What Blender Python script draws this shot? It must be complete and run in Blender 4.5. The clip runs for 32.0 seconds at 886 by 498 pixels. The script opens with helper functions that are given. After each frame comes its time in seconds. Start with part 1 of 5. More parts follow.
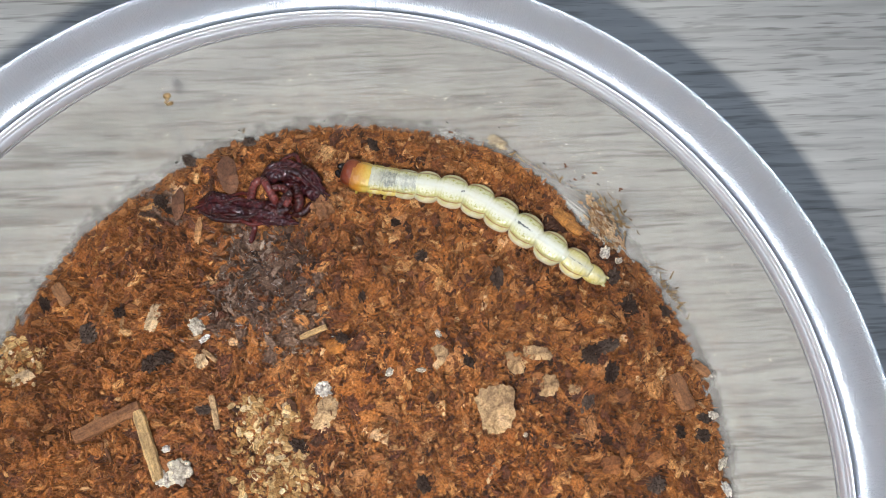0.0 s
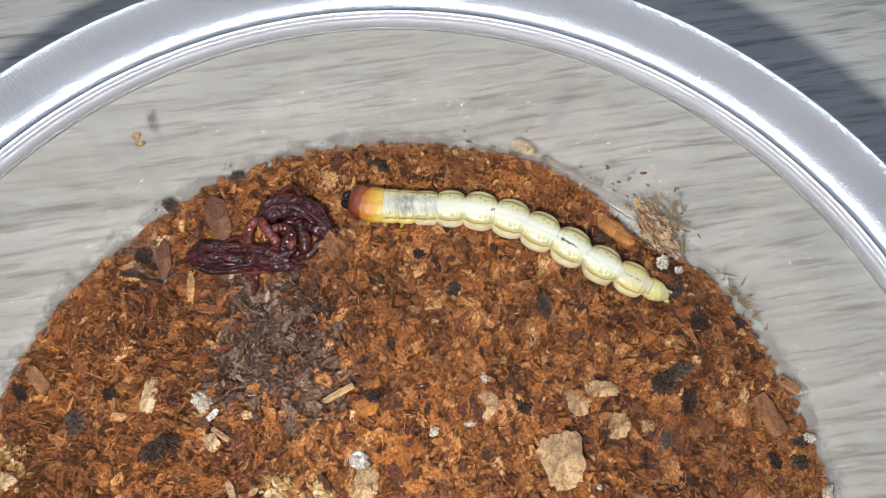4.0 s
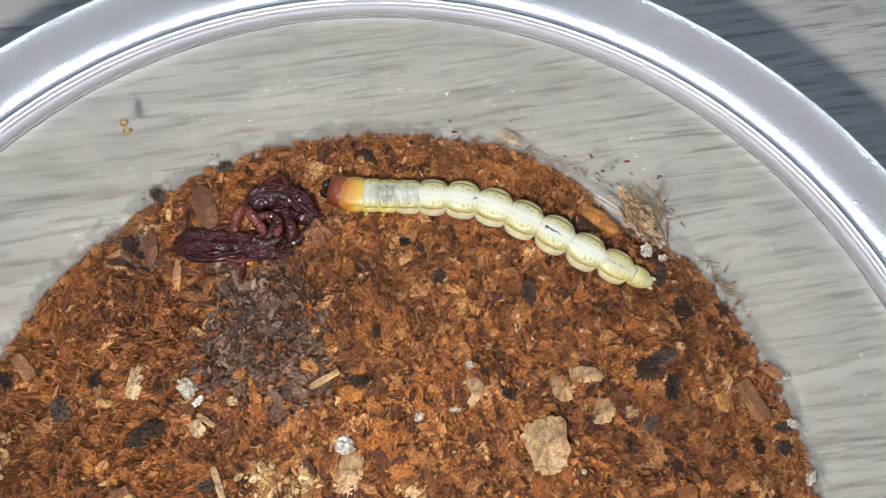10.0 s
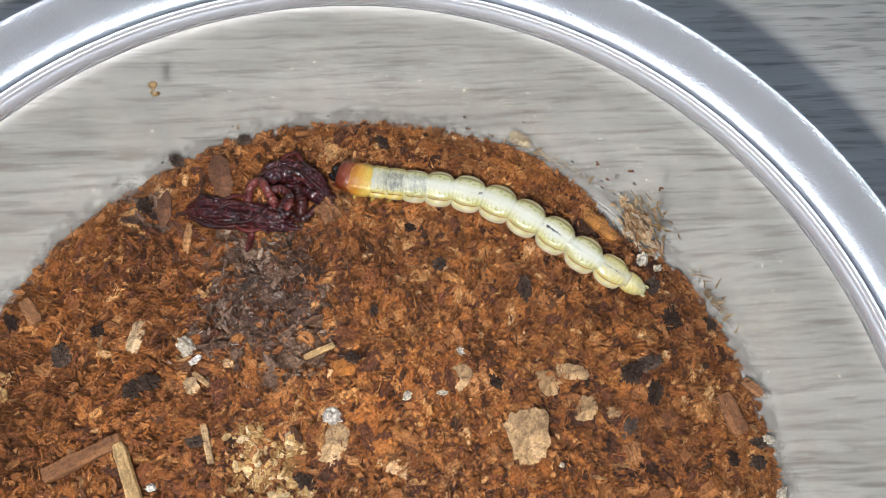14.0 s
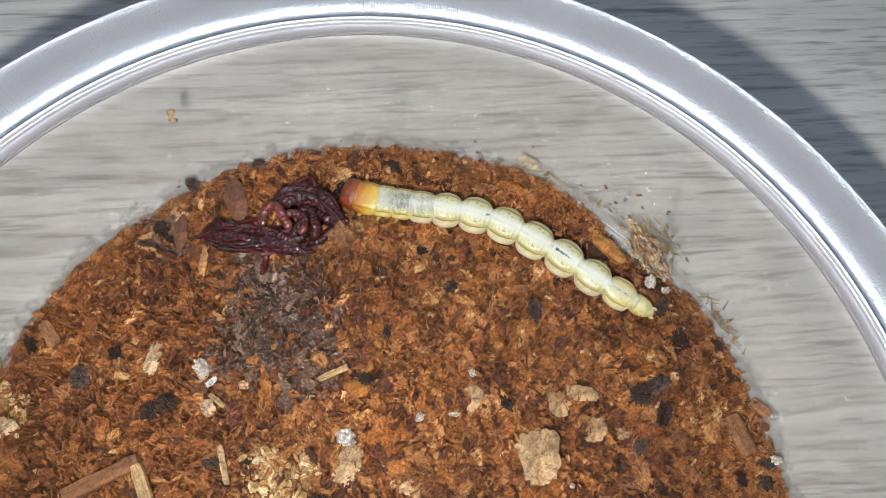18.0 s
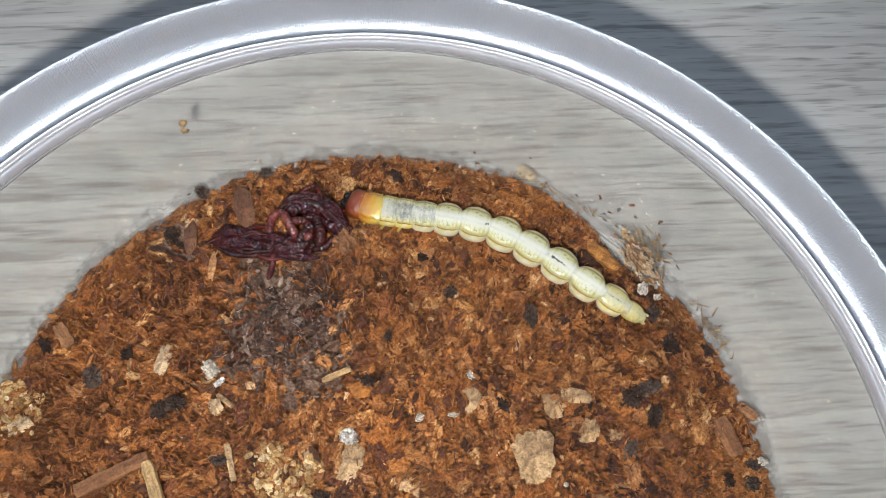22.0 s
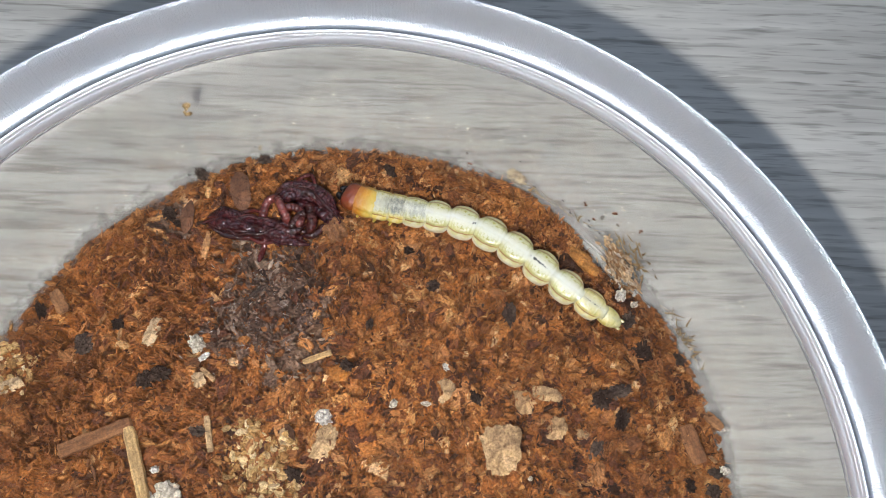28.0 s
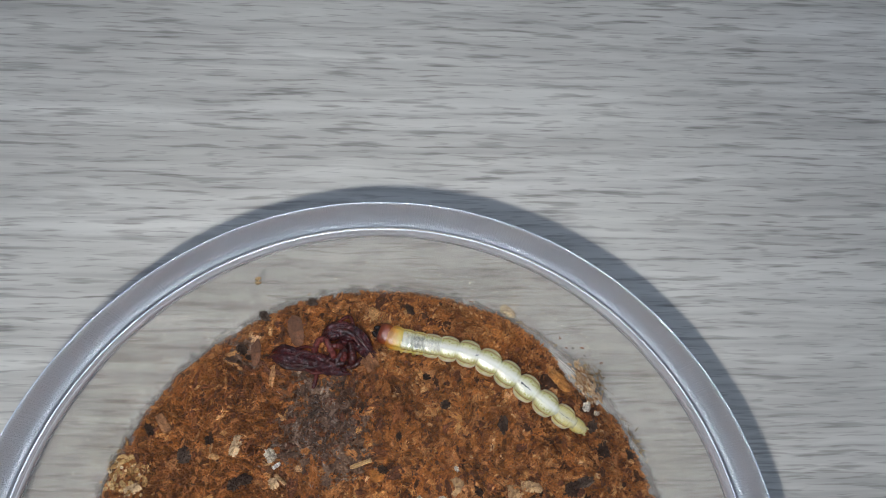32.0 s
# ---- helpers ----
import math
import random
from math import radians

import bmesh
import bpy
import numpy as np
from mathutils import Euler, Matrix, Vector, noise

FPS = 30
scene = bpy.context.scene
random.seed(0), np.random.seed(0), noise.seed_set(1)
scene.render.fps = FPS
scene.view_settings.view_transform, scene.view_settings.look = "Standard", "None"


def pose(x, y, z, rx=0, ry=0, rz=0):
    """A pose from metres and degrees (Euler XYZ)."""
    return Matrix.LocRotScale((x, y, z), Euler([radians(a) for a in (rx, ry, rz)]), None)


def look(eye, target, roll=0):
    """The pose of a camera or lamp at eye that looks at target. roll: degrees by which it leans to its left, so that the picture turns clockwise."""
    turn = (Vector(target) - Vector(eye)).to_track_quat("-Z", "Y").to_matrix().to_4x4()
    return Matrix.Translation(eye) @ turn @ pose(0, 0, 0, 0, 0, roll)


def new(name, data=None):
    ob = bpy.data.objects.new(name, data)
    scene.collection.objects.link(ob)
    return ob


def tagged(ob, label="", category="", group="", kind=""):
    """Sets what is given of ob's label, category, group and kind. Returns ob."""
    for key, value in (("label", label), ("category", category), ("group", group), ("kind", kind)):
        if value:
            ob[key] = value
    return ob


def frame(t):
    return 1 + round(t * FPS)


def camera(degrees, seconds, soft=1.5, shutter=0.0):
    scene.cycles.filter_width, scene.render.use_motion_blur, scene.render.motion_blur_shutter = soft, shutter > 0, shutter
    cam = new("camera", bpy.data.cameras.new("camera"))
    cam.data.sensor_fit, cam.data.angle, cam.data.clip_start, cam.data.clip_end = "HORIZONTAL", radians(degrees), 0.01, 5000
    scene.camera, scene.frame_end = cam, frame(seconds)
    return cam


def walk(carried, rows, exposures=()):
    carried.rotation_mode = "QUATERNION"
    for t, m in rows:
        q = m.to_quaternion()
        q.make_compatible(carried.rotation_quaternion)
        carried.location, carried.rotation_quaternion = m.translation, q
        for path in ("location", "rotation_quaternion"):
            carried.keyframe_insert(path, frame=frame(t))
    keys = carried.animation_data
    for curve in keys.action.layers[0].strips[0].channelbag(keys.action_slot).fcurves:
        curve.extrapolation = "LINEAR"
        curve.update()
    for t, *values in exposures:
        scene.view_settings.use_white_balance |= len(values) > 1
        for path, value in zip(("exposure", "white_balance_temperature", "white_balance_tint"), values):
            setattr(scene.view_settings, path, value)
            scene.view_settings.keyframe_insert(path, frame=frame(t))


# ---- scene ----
C = 0.01  # plans below are in centimetres
cam = camera(58.5, 32.0, soft=1.0)
PATH = [
    (0, 0.773, 0.207, 7.928, 14.66, -0.93, 0.72),
    (0.5, 0.744, 0.289, 7.911, 13.96, -0.62, 0.74),
    (1, 0.740, 0.258, 7.874, 14.47, -0.42, 0.74),
    (1.5, 0.699, 0.301, 7.842, 14.26, -0.31, 0.61),
    (2, 0.614, 0.371, 7.667, 14.16, -0.12, 0.26),
    (2.5, 0.498, 0.575, 7.571, 13.85, 0.12, -0.41),
    (3, 0.325, 0.781, 7.370, 14.05, 0.42, -2.81),
    (3.5, 0.379, 0.741, 7.097, 13.87, 0.29, -4.70),
    (4, 0.374, 0.840, 6.947, 14.07, -0.61, -5.41),
    (4.5, 0.417, 0.856, 6.823, 13.96, -0.56, -6.18),
    (6.5, 0.460, 0.709, 6.936, 15.56, -0.70, -6.11),
    (7, 0.454, 0.794, 6.868, 14.96, -0.66, -6.15),
    (7.5, 0.430, 0.735, 6.833, 15.00, -0.66, -6.08),
    (8, 0.391, 0.716, 6.808, 15.03, -0.81, -6.06),
    (8.5, 0.402, 0.646, 6.878, 15.18, -1.00, -5.95),
    (9, 0.423, 0.731, 6.967, 14.90, -1.07, -5.84),
    (9.5, 0.423, 0.661, 6.999, 15.22, -0.97, -5.72),
    (10, 0.427, 0.593, 6.936, 15.17, -0.99, -5.59),
    (10.5, 0.394, 0.621, 6.909, 15.25, -1.01, -5.30),
    (11, 0.371, 0.615, 7.014, 15.36, -0.90, -5.11),
    (11.5, 0.404, 0.580, 7.030, 15.58, -0.97, -4.92),
    (12, 0.428, 0.483, 7.049, 15.86, -1.15, -4.11),
    (12.5, 0.413, 0.477, 7.045, 15.75, -1.40, -3.36),
    (13, 0.396, 0.421, 6.966, 16.15, -1.61, -2.65),
    (13.5, 0.402, 0.507, 7.094, 16.16, -1.83, -2.04),
    (14, 0.400, 0.275, 7.072, 16.43, -2.40, -0.15),
    (14.5, 0.440, 0.168, 7.247, 16.33, -2.77, 0.96),
    (15, 0.323, 0.428, 7.283, 17.01, -2.23, 0.05),
    (15.5, 0.331, 0.454, 7.272, 16.88, -2.04, -0.15),
    (17.5, 0.331, 0.374, 7.213, 16.91, -2.11, -0.24),
    (18, 0.324, 0.352, 7.219, 17.15, -2.14, -0.10),
    (18.5, 0.343, 0.332, 7.248, 17.07, -2.07, -0.02),
    (19, 0.332, 0.305, 7.304, 17.31, -2.17, 0.04),
    (19.5, 0.358, 0.315, 7.324, 17.24, -2.12, 0.21),
    (20, 0.349, 0.275, 7.331, 17.22, -2.28, 0.22),
    (20.5, 0.391, 0.291, 7.343, 17.39, -2.20, 0.27),
    (21, 0.298, 0.202, 7.401, 17.70, -2.29, 0.21),
    (21.5, 0.286, 0.288, 7.447, 17.60, -2.27, 0.18),
    (22, 0.314, 0.270, 7.483, 17.64, -2.25, 0.25),
    (22.5, 0.292, 0.264, 7.465, 17.48, -2.38, 0.27),
    (23, 0.290, 0.237, 7.504, 17.78, -2.46, 0.38),
    (23.5, 0.286, 0.143, 7.568, 18.11, -2.60, 0.36),
    (24, 0.250, 0.203, 7.592, 17.73, -2.67, 0.51),
    (24.5, 0.285, 0.150, 7.597, 17.76, -2.61, 0.49),
    (25, 0.207, 0.189, 7.543, 17.43, -2.80, 0.64),
    (25.5, 0.172, 0.048, 7.487, 17.52, -2.98, 1.10),
    (26, 0.336, 0.084, 7.569, 17.80, -3.07, 1.94),
    (26.5, 0.433, 0.100, 7.609, 17.59, -3.40, 3.32),
    (28.5, 0.587, 0.135, 7.814, 17.89, -2.35, 4.23),
    (29, 0.489, 0.343, 8.060, 17.51, -2.73, 4.00),
    (29.5, 0.337, 0.672, 8.755, 16.99, -3.03, 3.63),
    (30, 0.112, 1.473, 10.268, 14.14, -3.36, 2.95),
    (30.5, 0.052, 1.544, 10.452, 14.05, -3.27, 3.19),
    (31, 0.054, 1.608, 10.538, 13.37, -3.19, 3.34),
    (31.5, 0.039, 1.436, 10.502, 15.06, -3.47, 3.18),
    (32, 0.003, 1.537, 10.607, 14.21, -3.63, 3.15),
]
EXPOSED = [(0.0, 0.24), (2.0, 0.24), (3.0, 0.26), (4.0, 0.02), (9.0, -0.04), (14.0, 0.0), (15.0, 0.18), (15.5, 0.16), (17.5, 0.04), (24.0, 0.06), (25.0, 0.17), (26.0, 0.15), (28.5, 0.17), (32.0, 0.18)]
walk(cam, [(t, pose(x * C, y * C, z * C, rx, ry, rz)) for t, x, y, z, rx, ry, rz in PATH], EXPOSED)

# ---- light: a phone torch carried beside the lens, and cool fill added from an unseen room ----
# the torch disc is keyed in motions(); its glow is its material
TORCH = 1750.0
# overhead area lamp added as cool fill; no such lamp is in view
fill_lamp = new("fill_lamp", bpy.data.lights.new("fill_lamp", "AREA"))
fill_lamp.data.shape, fill_lamp.data.size = "SQUARE", 1.25
fill_lamp.data.energy, fill_lamp.data.color = 5.8, (0.58, 0.72, 1.0)
fill_lamp.matrix_world = look((0, 0, 1.71), (0, 0, 0))


def nodes(name):
    m = bpy.data.materials.new(name)
    m.use_nodes = True
    return m, m.node_tree, m.node_tree.nodes["Principled BSDF"]


def add(nt, kind, links=(), **values):
    """A node with its inputs linked or set; links: (input, other node's output)."""
    n = nt.nodes.new(kind)
    for key, value in values.items():
        if key in ("blend_type", "data_type", "operation", "noise_dimensions", "feature", "wave_type", "bands_direction"):
            if key == "operation":
                n.operation = value
            elif key == "data_type":
                n.data_type = value
            elif key == "blend_type":
                n.blend_type = value
            elif key == "feature":
                n.feature = value
        else:
            n.inputs[key.replace("_", " ")].default_value = value
    for key, out in links:
        nt.links.new(out, n.inputs[key])
    return n


def ramp(nt, fac, stops):
    n = nt.nodes.new("ShaderNodeValToRGB")
    el = n.color_ramp.elements
    while len(el) < len(stops):
        el.new(0.5)
    for e, (p, c) in zip(el, stops):
        e.position, e.color = p, (*c, 1)
    nt.links.new(fac, n.inputs[0])
    return n.outputs[0]


def blend(nt, fac, a, b, how="MIX"):
    n = nt.nodes.new("ShaderNodeMix")
    n.data_type, n.blend_type = "RGBA", how
    for sock, v in ((n.inputs[0], fac), (n.inputs[6], a), (n.inputs[7], b)):
        if isinstance(v, (int, float)):
            sock.default_value = v
        elif isinstance(v, tuple):
            sock.default_value = (*v, 1)
        else:
            nt.links.new(v, sock)
    return n.outputs[2]


def coords(nt, scale=(1, 1, 1), turn=0.0):
    tc = nt.nodes.new("ShaderNodeTexCoord")
    out = tc.outputs["Object"]
    if turn:
        spin = nt.nodes.new("ShaderNodeMapping")
        spin.inputs["Rotation"].default_value = (0, 0, radians(turn))
        nt.links.new(out, spin.inputs["Vector"])
        out = spin.outputs[0]
    mp = nt.nodes.new("ShaderNodeMapping")
    mp.inputs["Scale"].default_value = scale
    nt.links.new(out, mp.inputs["Vector"])
    return mp.outputs[0]


def speckle(nt, vec, scale, detail=4.0, rough=0.6):
    n = add(nt, "ShaderNodeTexNoise", [("Vector", vec)], Scale=scale, Detail=detail, Roughness=rough)
    return n.outputs[0]


def relief(nt, bsdf, height, strength, distance):
    n = add(nt, "ShaderNodeBump", [("Height", height)], Strength=strength, Distance=distance)
    nt.links.new(n.outputs[0], bsdf.inputs["Normal"])


def wetlook(nt, bsdf, height, strength, distance):
    """Relief that the wet film follows as well."""
    relief(nt, bsdf, height, strength, distance)
    nt.links.new(bsdf.inputs["Normal"].links[0].from_socket, bsdf.inputs["Coat Normal"])


def island(nt):
    return nt.nodes.new("ShaderNodeNewGeometry").outputs["Random Per Island"]


def chance(nt):
    return nt.nodes.new("ShaderNodeObjectInfo").outputs["Random"]


def value(nt, name):
    n = nt.nodes.new("ShaderNodeAttribute")
    n.attribute_name = name
    return n.outputs["Fac"]


def setup(bsdf, **values):
    for key, value in values.items():
        bsdf.inputs[key.replace("_", " ")].default_value = value


GRAIN = -3.5  # degrees by which the table's grain runs off the x axis


def wood_table():
    """Pale grey oak print: short dark wavering pore dashes, crowded in drifts, over long soft streaks."""
    m, nt, b = nodes("grey_wood_laminate")
    sway = speckle(nt, coords(nt, (60, 160, 60), GRAIN), 1.0, 2.0, 0.5)
    offset = nt.nodes.new("ShaderNodeCombineXYZ")
    nt.links.new(maths(nt, "MULTIPLY", maths(nt, "SUBTRACT", sway, 0.5), 1.1), offset.inputs[1])

    def strip(along, across, detail=3.0):
        v = nt.nodes.new("ShaderNodeVectorMath")
        nt.links.new(coords(nt, (along, across, 100), GRAIN), v.inputs[0])
        nt.links.new(offset.outputs[0], v.inputs[1])
        return speckle(nt, v.outputs[0], 1.0, detail, 0.55)

    wide, long = strip(14, 150), strip(24, 700)
    dash, pore, drift = strip(105, 1350, 2.0), strip(190, 2300, 2.0), strip(40, 110, 2.0)
    tone = ramp(nt, wide, [(0.3, (0.5, 0.49, 0.455)), (0.5, (0.58, 0.57, 0.53)), (0.72, (0.66, 0.65, 0.61))])
    streak = ramp(nt, long, [(0.33, (0.74, 0.735, 0.73)), (0.5, (0.96, 0.955, 0.95)), (0.68, (1.1, 1.1, 1.09))])
    c = blend(nt, 0.8, tone, streak, "MULTIPLY")
    deep = ramp(nt, dash, [(0.33, (0.56, 0.55, 0.54)), (0.4, (0.74, 0.73, 0.72)), (0.465, (1, 1, 1))])
    fine = ramp(nt, pore, [(0.33, (0.6, 0.59, 0.58)), (0.43, (1, 1, 1))])
    crowd = ramp(nt, drift, [(0.36, (0.35, 0.35, 0.35)), (0.58, (1, 1, 1))])
    c = blend(nt, crowd, c, blend(nt, 1.0, c, deep, "MULTIPLY"))
    c = blend(nt, 0.7, c, fine, "MULTIPLY")
    nt.links.new(c, b.inputs["Base Color"])
    setup(b, Roughness=0.5)
    relief(nt, b, dash, 0.3, 0.0002)
    return m


def brushed():
    """Satin silver: grain in all directions and fine radial brush marks."""
    m, nt, b = nodes("satin_aluminium")
    v = coords(nt, (1, 1, 0.02))
    flat = nt.nodes.new("ShaderNodeVectorMath")
    flat.operation = "NORMALIZE"
    nt.links.new(v, flat.inputs[0])
    streak = speckle(nt, flat.outputs[0], 210, 4.0, 0.75)
    g = speckle(nt, coords(nt), 4200, 2.0, 0.7)
    broad = speckle(nt, coords(nt), 120, 3.0, 0.6)
    mix = blend(nt, 0.5, streak, g)
    nt.links.new(ramp(nt, broad, [(0.3, (0.58, 0.64, 0.72)), (0.7, (0.65, 0.71, 0.79))]), b.inputs["Base Color"])
    nt.links.new(ramp(nt, g, [(0.3, (0.28, 0.28, 0.28)), (0.7, (0.4, 0.4, 0.4))]), b.inputs["Roughness"])
    setup(b, Metallic=0.68)
    relief(nt, b, mix, 0.44, 0.0004)
    return m


def polished():
    m, nt, b = nodes("polished_aluminium")
    s = speckle(nt, coords(nt), 60, 2.0, 0.5)
    nt.links.new(ramp(nt, s, [(0.3, (0.32, 0.32, 0.32)), (0.7, (0.38, 0.38, 0.38))]), b.inputs["Roughness"])
    setup(b, Metallic=0.5, Base_Color=(0.7, 0.74, 0.81, 1))
    return m


def clear_plastic(haze=0.08):
    """Thin clear plastic: light passes straight, with a glancing gloss and a faint warm haze painted for scuffs and the
    soil's reflection.
    """
    m, nt, b = nodes("clear_plastic")
    v = coords(nt)
    clear = add(nt, "ShaderNodeBsdfTransparent", Color=(0.992, 0.993, 0.994, 1))
    gloss = add(nt, "ShaderNodeBsdfGlossy", Roughness=0.22)
    milky = add(nt, "ShaderNodeBsdfDiffuse", Color=(0.8, 0.75, 0.62, 1))
    fres = add(nt, "ShaderNodeFresnel", IOR=1.4)
    half = add(nt, "ShaderNodeMath", [(0, fres.outputs[0])], operation="MULTIPLY")
    half.inputs[1].default_value = 0.24
    veil = ramp(nt, speckle(nt, v, 220, 5.0, 0.65), [(0.4, (haze * 0.5,) * 3), (0.75, (haze * 2.2,) * 3)])
    one = nt.nodes.new("ShaderNodeMixShader")
    two = nt.nodes.new("ShaderNodeMixShader")
    for a, out in ((0, veil), (1, clear.outputs[0]), (2, milky.outputs[0])):
        nt.links.new(out, one.inputs[a])
    for a, out in ((0, half.outputs[0]), (1, one.outputs[0]), (2, gloss.outputs[0])):
        nt.links.new(out, two.inputs[a])
    nt.links.new(two.outputs[0], nt.nodes["Material Output"].inputs["Surface"])
    return m


BROWNS = [(0.0, (0.055, 0.023, 0.011)), (0.1, (0.155, 0.06, 0.021)), (0.3, (0.27, 0.105, 0.034)), (0.5, (0.34, 0.134, 0.042)), (0.7, (0.4, 0.165, 0.052)), (0.9, (0.46, 0.2, 0.067)), (0.97, (0.53, 0.265, 0.1)), (1.0, (0.6, 0.36, 0.17))]
EARTH = [(0.0, (0.035, 0.014, 0.007)), (0.1, (0.086, 0.033, 0.015)), (0.2, (0.162, 0.057, 0.029)), (0.3, (0.254, 0.088, 0.027)), (0.42, (0.347, 0.122, 0.030)), (0.55, (0.428, 0.161, 0.039)), (0.66, (0.485, 0.199, 0.055)), (0.76, (0.485, 0.230, 0.088)), (0.86, (0.600, 0.286, 0.092)), (0.94, (0.647, 0.367, 0.151)), (1.0, (0.740, 0.479, 0.251))]
GREYED = [(0.0, (0.09, 0.048, 0.032)), (0.3, (0.16, 0.092, 0.06)), (0.6, (0.23, 0.143, 0.098)), (0.85, (0.31, 0.215, 0.16)), (1.0, (0.42, 0.34, 0.28))]
PALE = [(0.0, (0.34, 0.17, 0.06)), (0.3, (0.5, 0.3, 0.12)), (0.6, (0.62, 0.42, 0.19)), (0.85, (0.72, 0.53, 0.28)), (1.0, (0.8, 0.66, 0.42))]
DARK = [(0.0, (0.035, 0.022, 0.017)), (0.6, (0.065, 0.043, 0.033)), (1.0, (0.11, 0.08, 0.064))]
WHITE = [(0.0, (0.66, 0.6, 0.48)), (1.0, (0.8, 0.78, 0.74))]
TAN = [(0.0, (0.38, 0.235, 0.12)), (0.5, (0.48, 0.33, 0.185)), (1.0, (0.58, 0.44, 0.28))]
AMBER = [(0.0, (0.32, 0.11, 0.018)), (0.5, (0.42, 0.16, 0.03)), (1.0, (0.5, 0.23, 0.06))]
CHIPS = [(0.0, (0.16, 0.06, 0.02)), (0.3, (0.27, 0.1, 0.03)), (0.6, (0.37, 0.15, 0.047)), (0.88, (0.46, 0.21, 0.075)), (1.0, (0.52, 0.3, 0.14))]
LEAF = [(0.0, (0.15, 0.066, 0.034)), (1.0, (0.22, 0.1, 0.05))]


def crumb(name, stops, per, rough=0.62, grain=(500, 4200, 700), own=False, grey=None):
    """Woody scraps: a tone for each piece, fibres along it (own: by the piece's own axes), fine specks and broad drifts of tone."""
    m, nt, b = nodes(name)
    base = ramp(nt, per(nt), stops)
    if grey:
        base = blend(nt, value(nt, "mould"), base, ramp(nt, per(nt), grey))
    if own:
        at = nt.nodes.new("ShaderNodeAttribute")
        at.attribute_name = "grain"
        v = add(nt, "ShaderNodeMapping", [("Vector", at.outputs["Vector"])], Scale=grain).outputs[0]
    else:
        v = coords(nt, grain)
    fibre = speckle(nt, v, 1.0, 5.0, 0.7)
    fine = speckle(nt, coords(nt), 4200, 4.0, 0.7)
    c = blend(nt, 0.85, base, ramp(nt, fibre, [(0.36, (0.58, 0.53, 0.5)), (0.5, (1.0, 0.98, 0.97)), (0.64, (1.38, 1.35, 1.28))]), "MULTIPLY")
    c = blend(nt, 0.8, c, ramp(nt, fine, [(0.37, (0.62, 0.58, 0.57)), (0.5, (1, 1, 1)), (0.64, (1.32, 1.3, 1.26))]), "MULTIPLY")
    broad = speckle(nt, coords(nt), 95, 3.0, 0.6)
    c = blend(nt, 0.8, c, ramp(nt, broad, [(0.34, (0.66, 0.63, 0.64)), (0.5, (1, 1, 1)), (0.66, (1.2, 1.17, 1.05))]), "MULTIPLY")
    clod = speckle(nt, coords(nt), 330, 2.0, 0.5)
    c = blend(nt, 0.8, c, ramp(nt, clod, [(0.33, (0.66, 0.63, 0.66)), (0.47, (0.97, 0.97, 0.97)), (0.58, (1.03, 1.03, 1.03)), (0.68, (1.12, 1.17, 1.35))]), "MULTIPLY")
    nt.links.new(c, b.inputs["Base Color"])
    setup(b, Roughness=rough, Specular_IOR_Level=0.45 if rough < 0.7 else 0.15)
    relief(nt, b, blend(nt, 0.5, fibre, fine), 1.0, 0.0004)
    return m


def flesh(name, c1, c2, scale, rough=0.22, sub=0.35, blotch=None, lumps=0.25, bands=1.0, amount=0.75):
    """Wet skin: two mottled tones, blotches, and wrinkles across the body (bands > 1)."""
    m, nt, b = nodes(name)
    v = coords(nt, (bands, 1, 1))
    c = ramp(nt, speckle(nt, v, scale, 4.0, 0.65), [(0.38, c1), (0.62, c2)])
    if blotch:
        c = blend(nt, ramp(nt, speckle(nt, v, scale * 1.9, 3.0, 0.6), [(0.47, (0, 0, 0)), (0.62, (amount,) * 3)]), c, blotch)
    nt.links.new(c, b.inputs["Base Color"])
    worm = lumps > 0.55
    setup(b, Roughness=rough, Subsurface_Weight=sub, Subsurface_Scale=0.001, Specular_IOR_Level=0.15 if worm else 0.9, Coat_Weight=0.9 if worm else 1.0, Coat_Roughness=0.13 if worm else 0.15)
    b.inputs["Subsurface Radius"].default_value = (1.0, 0.7, 0.35)
    wetlook(nt, b, speckle(nt, v, 800 if lumps < 0.55 else 1900, 1.0 if lumps > 1.2 else 2.0, 0.5), lumps * 0.4, 0.0008 if lumps > 1.2 else 0.0005)
    return m


def maths(nt, how, a, b=None):
    """A sum of two values or sockets."""
    n = nt.nodes.new("ShaderNodeMath")
    n.operation = how
    for k, v in enumerate((a, b)):
        if isinstance(v, (int, float)):
            n.inputs[k].default_value = v
        elif v is not None:
            nt.links.new(v, n.inputs[k])
    return n.outputs[0]


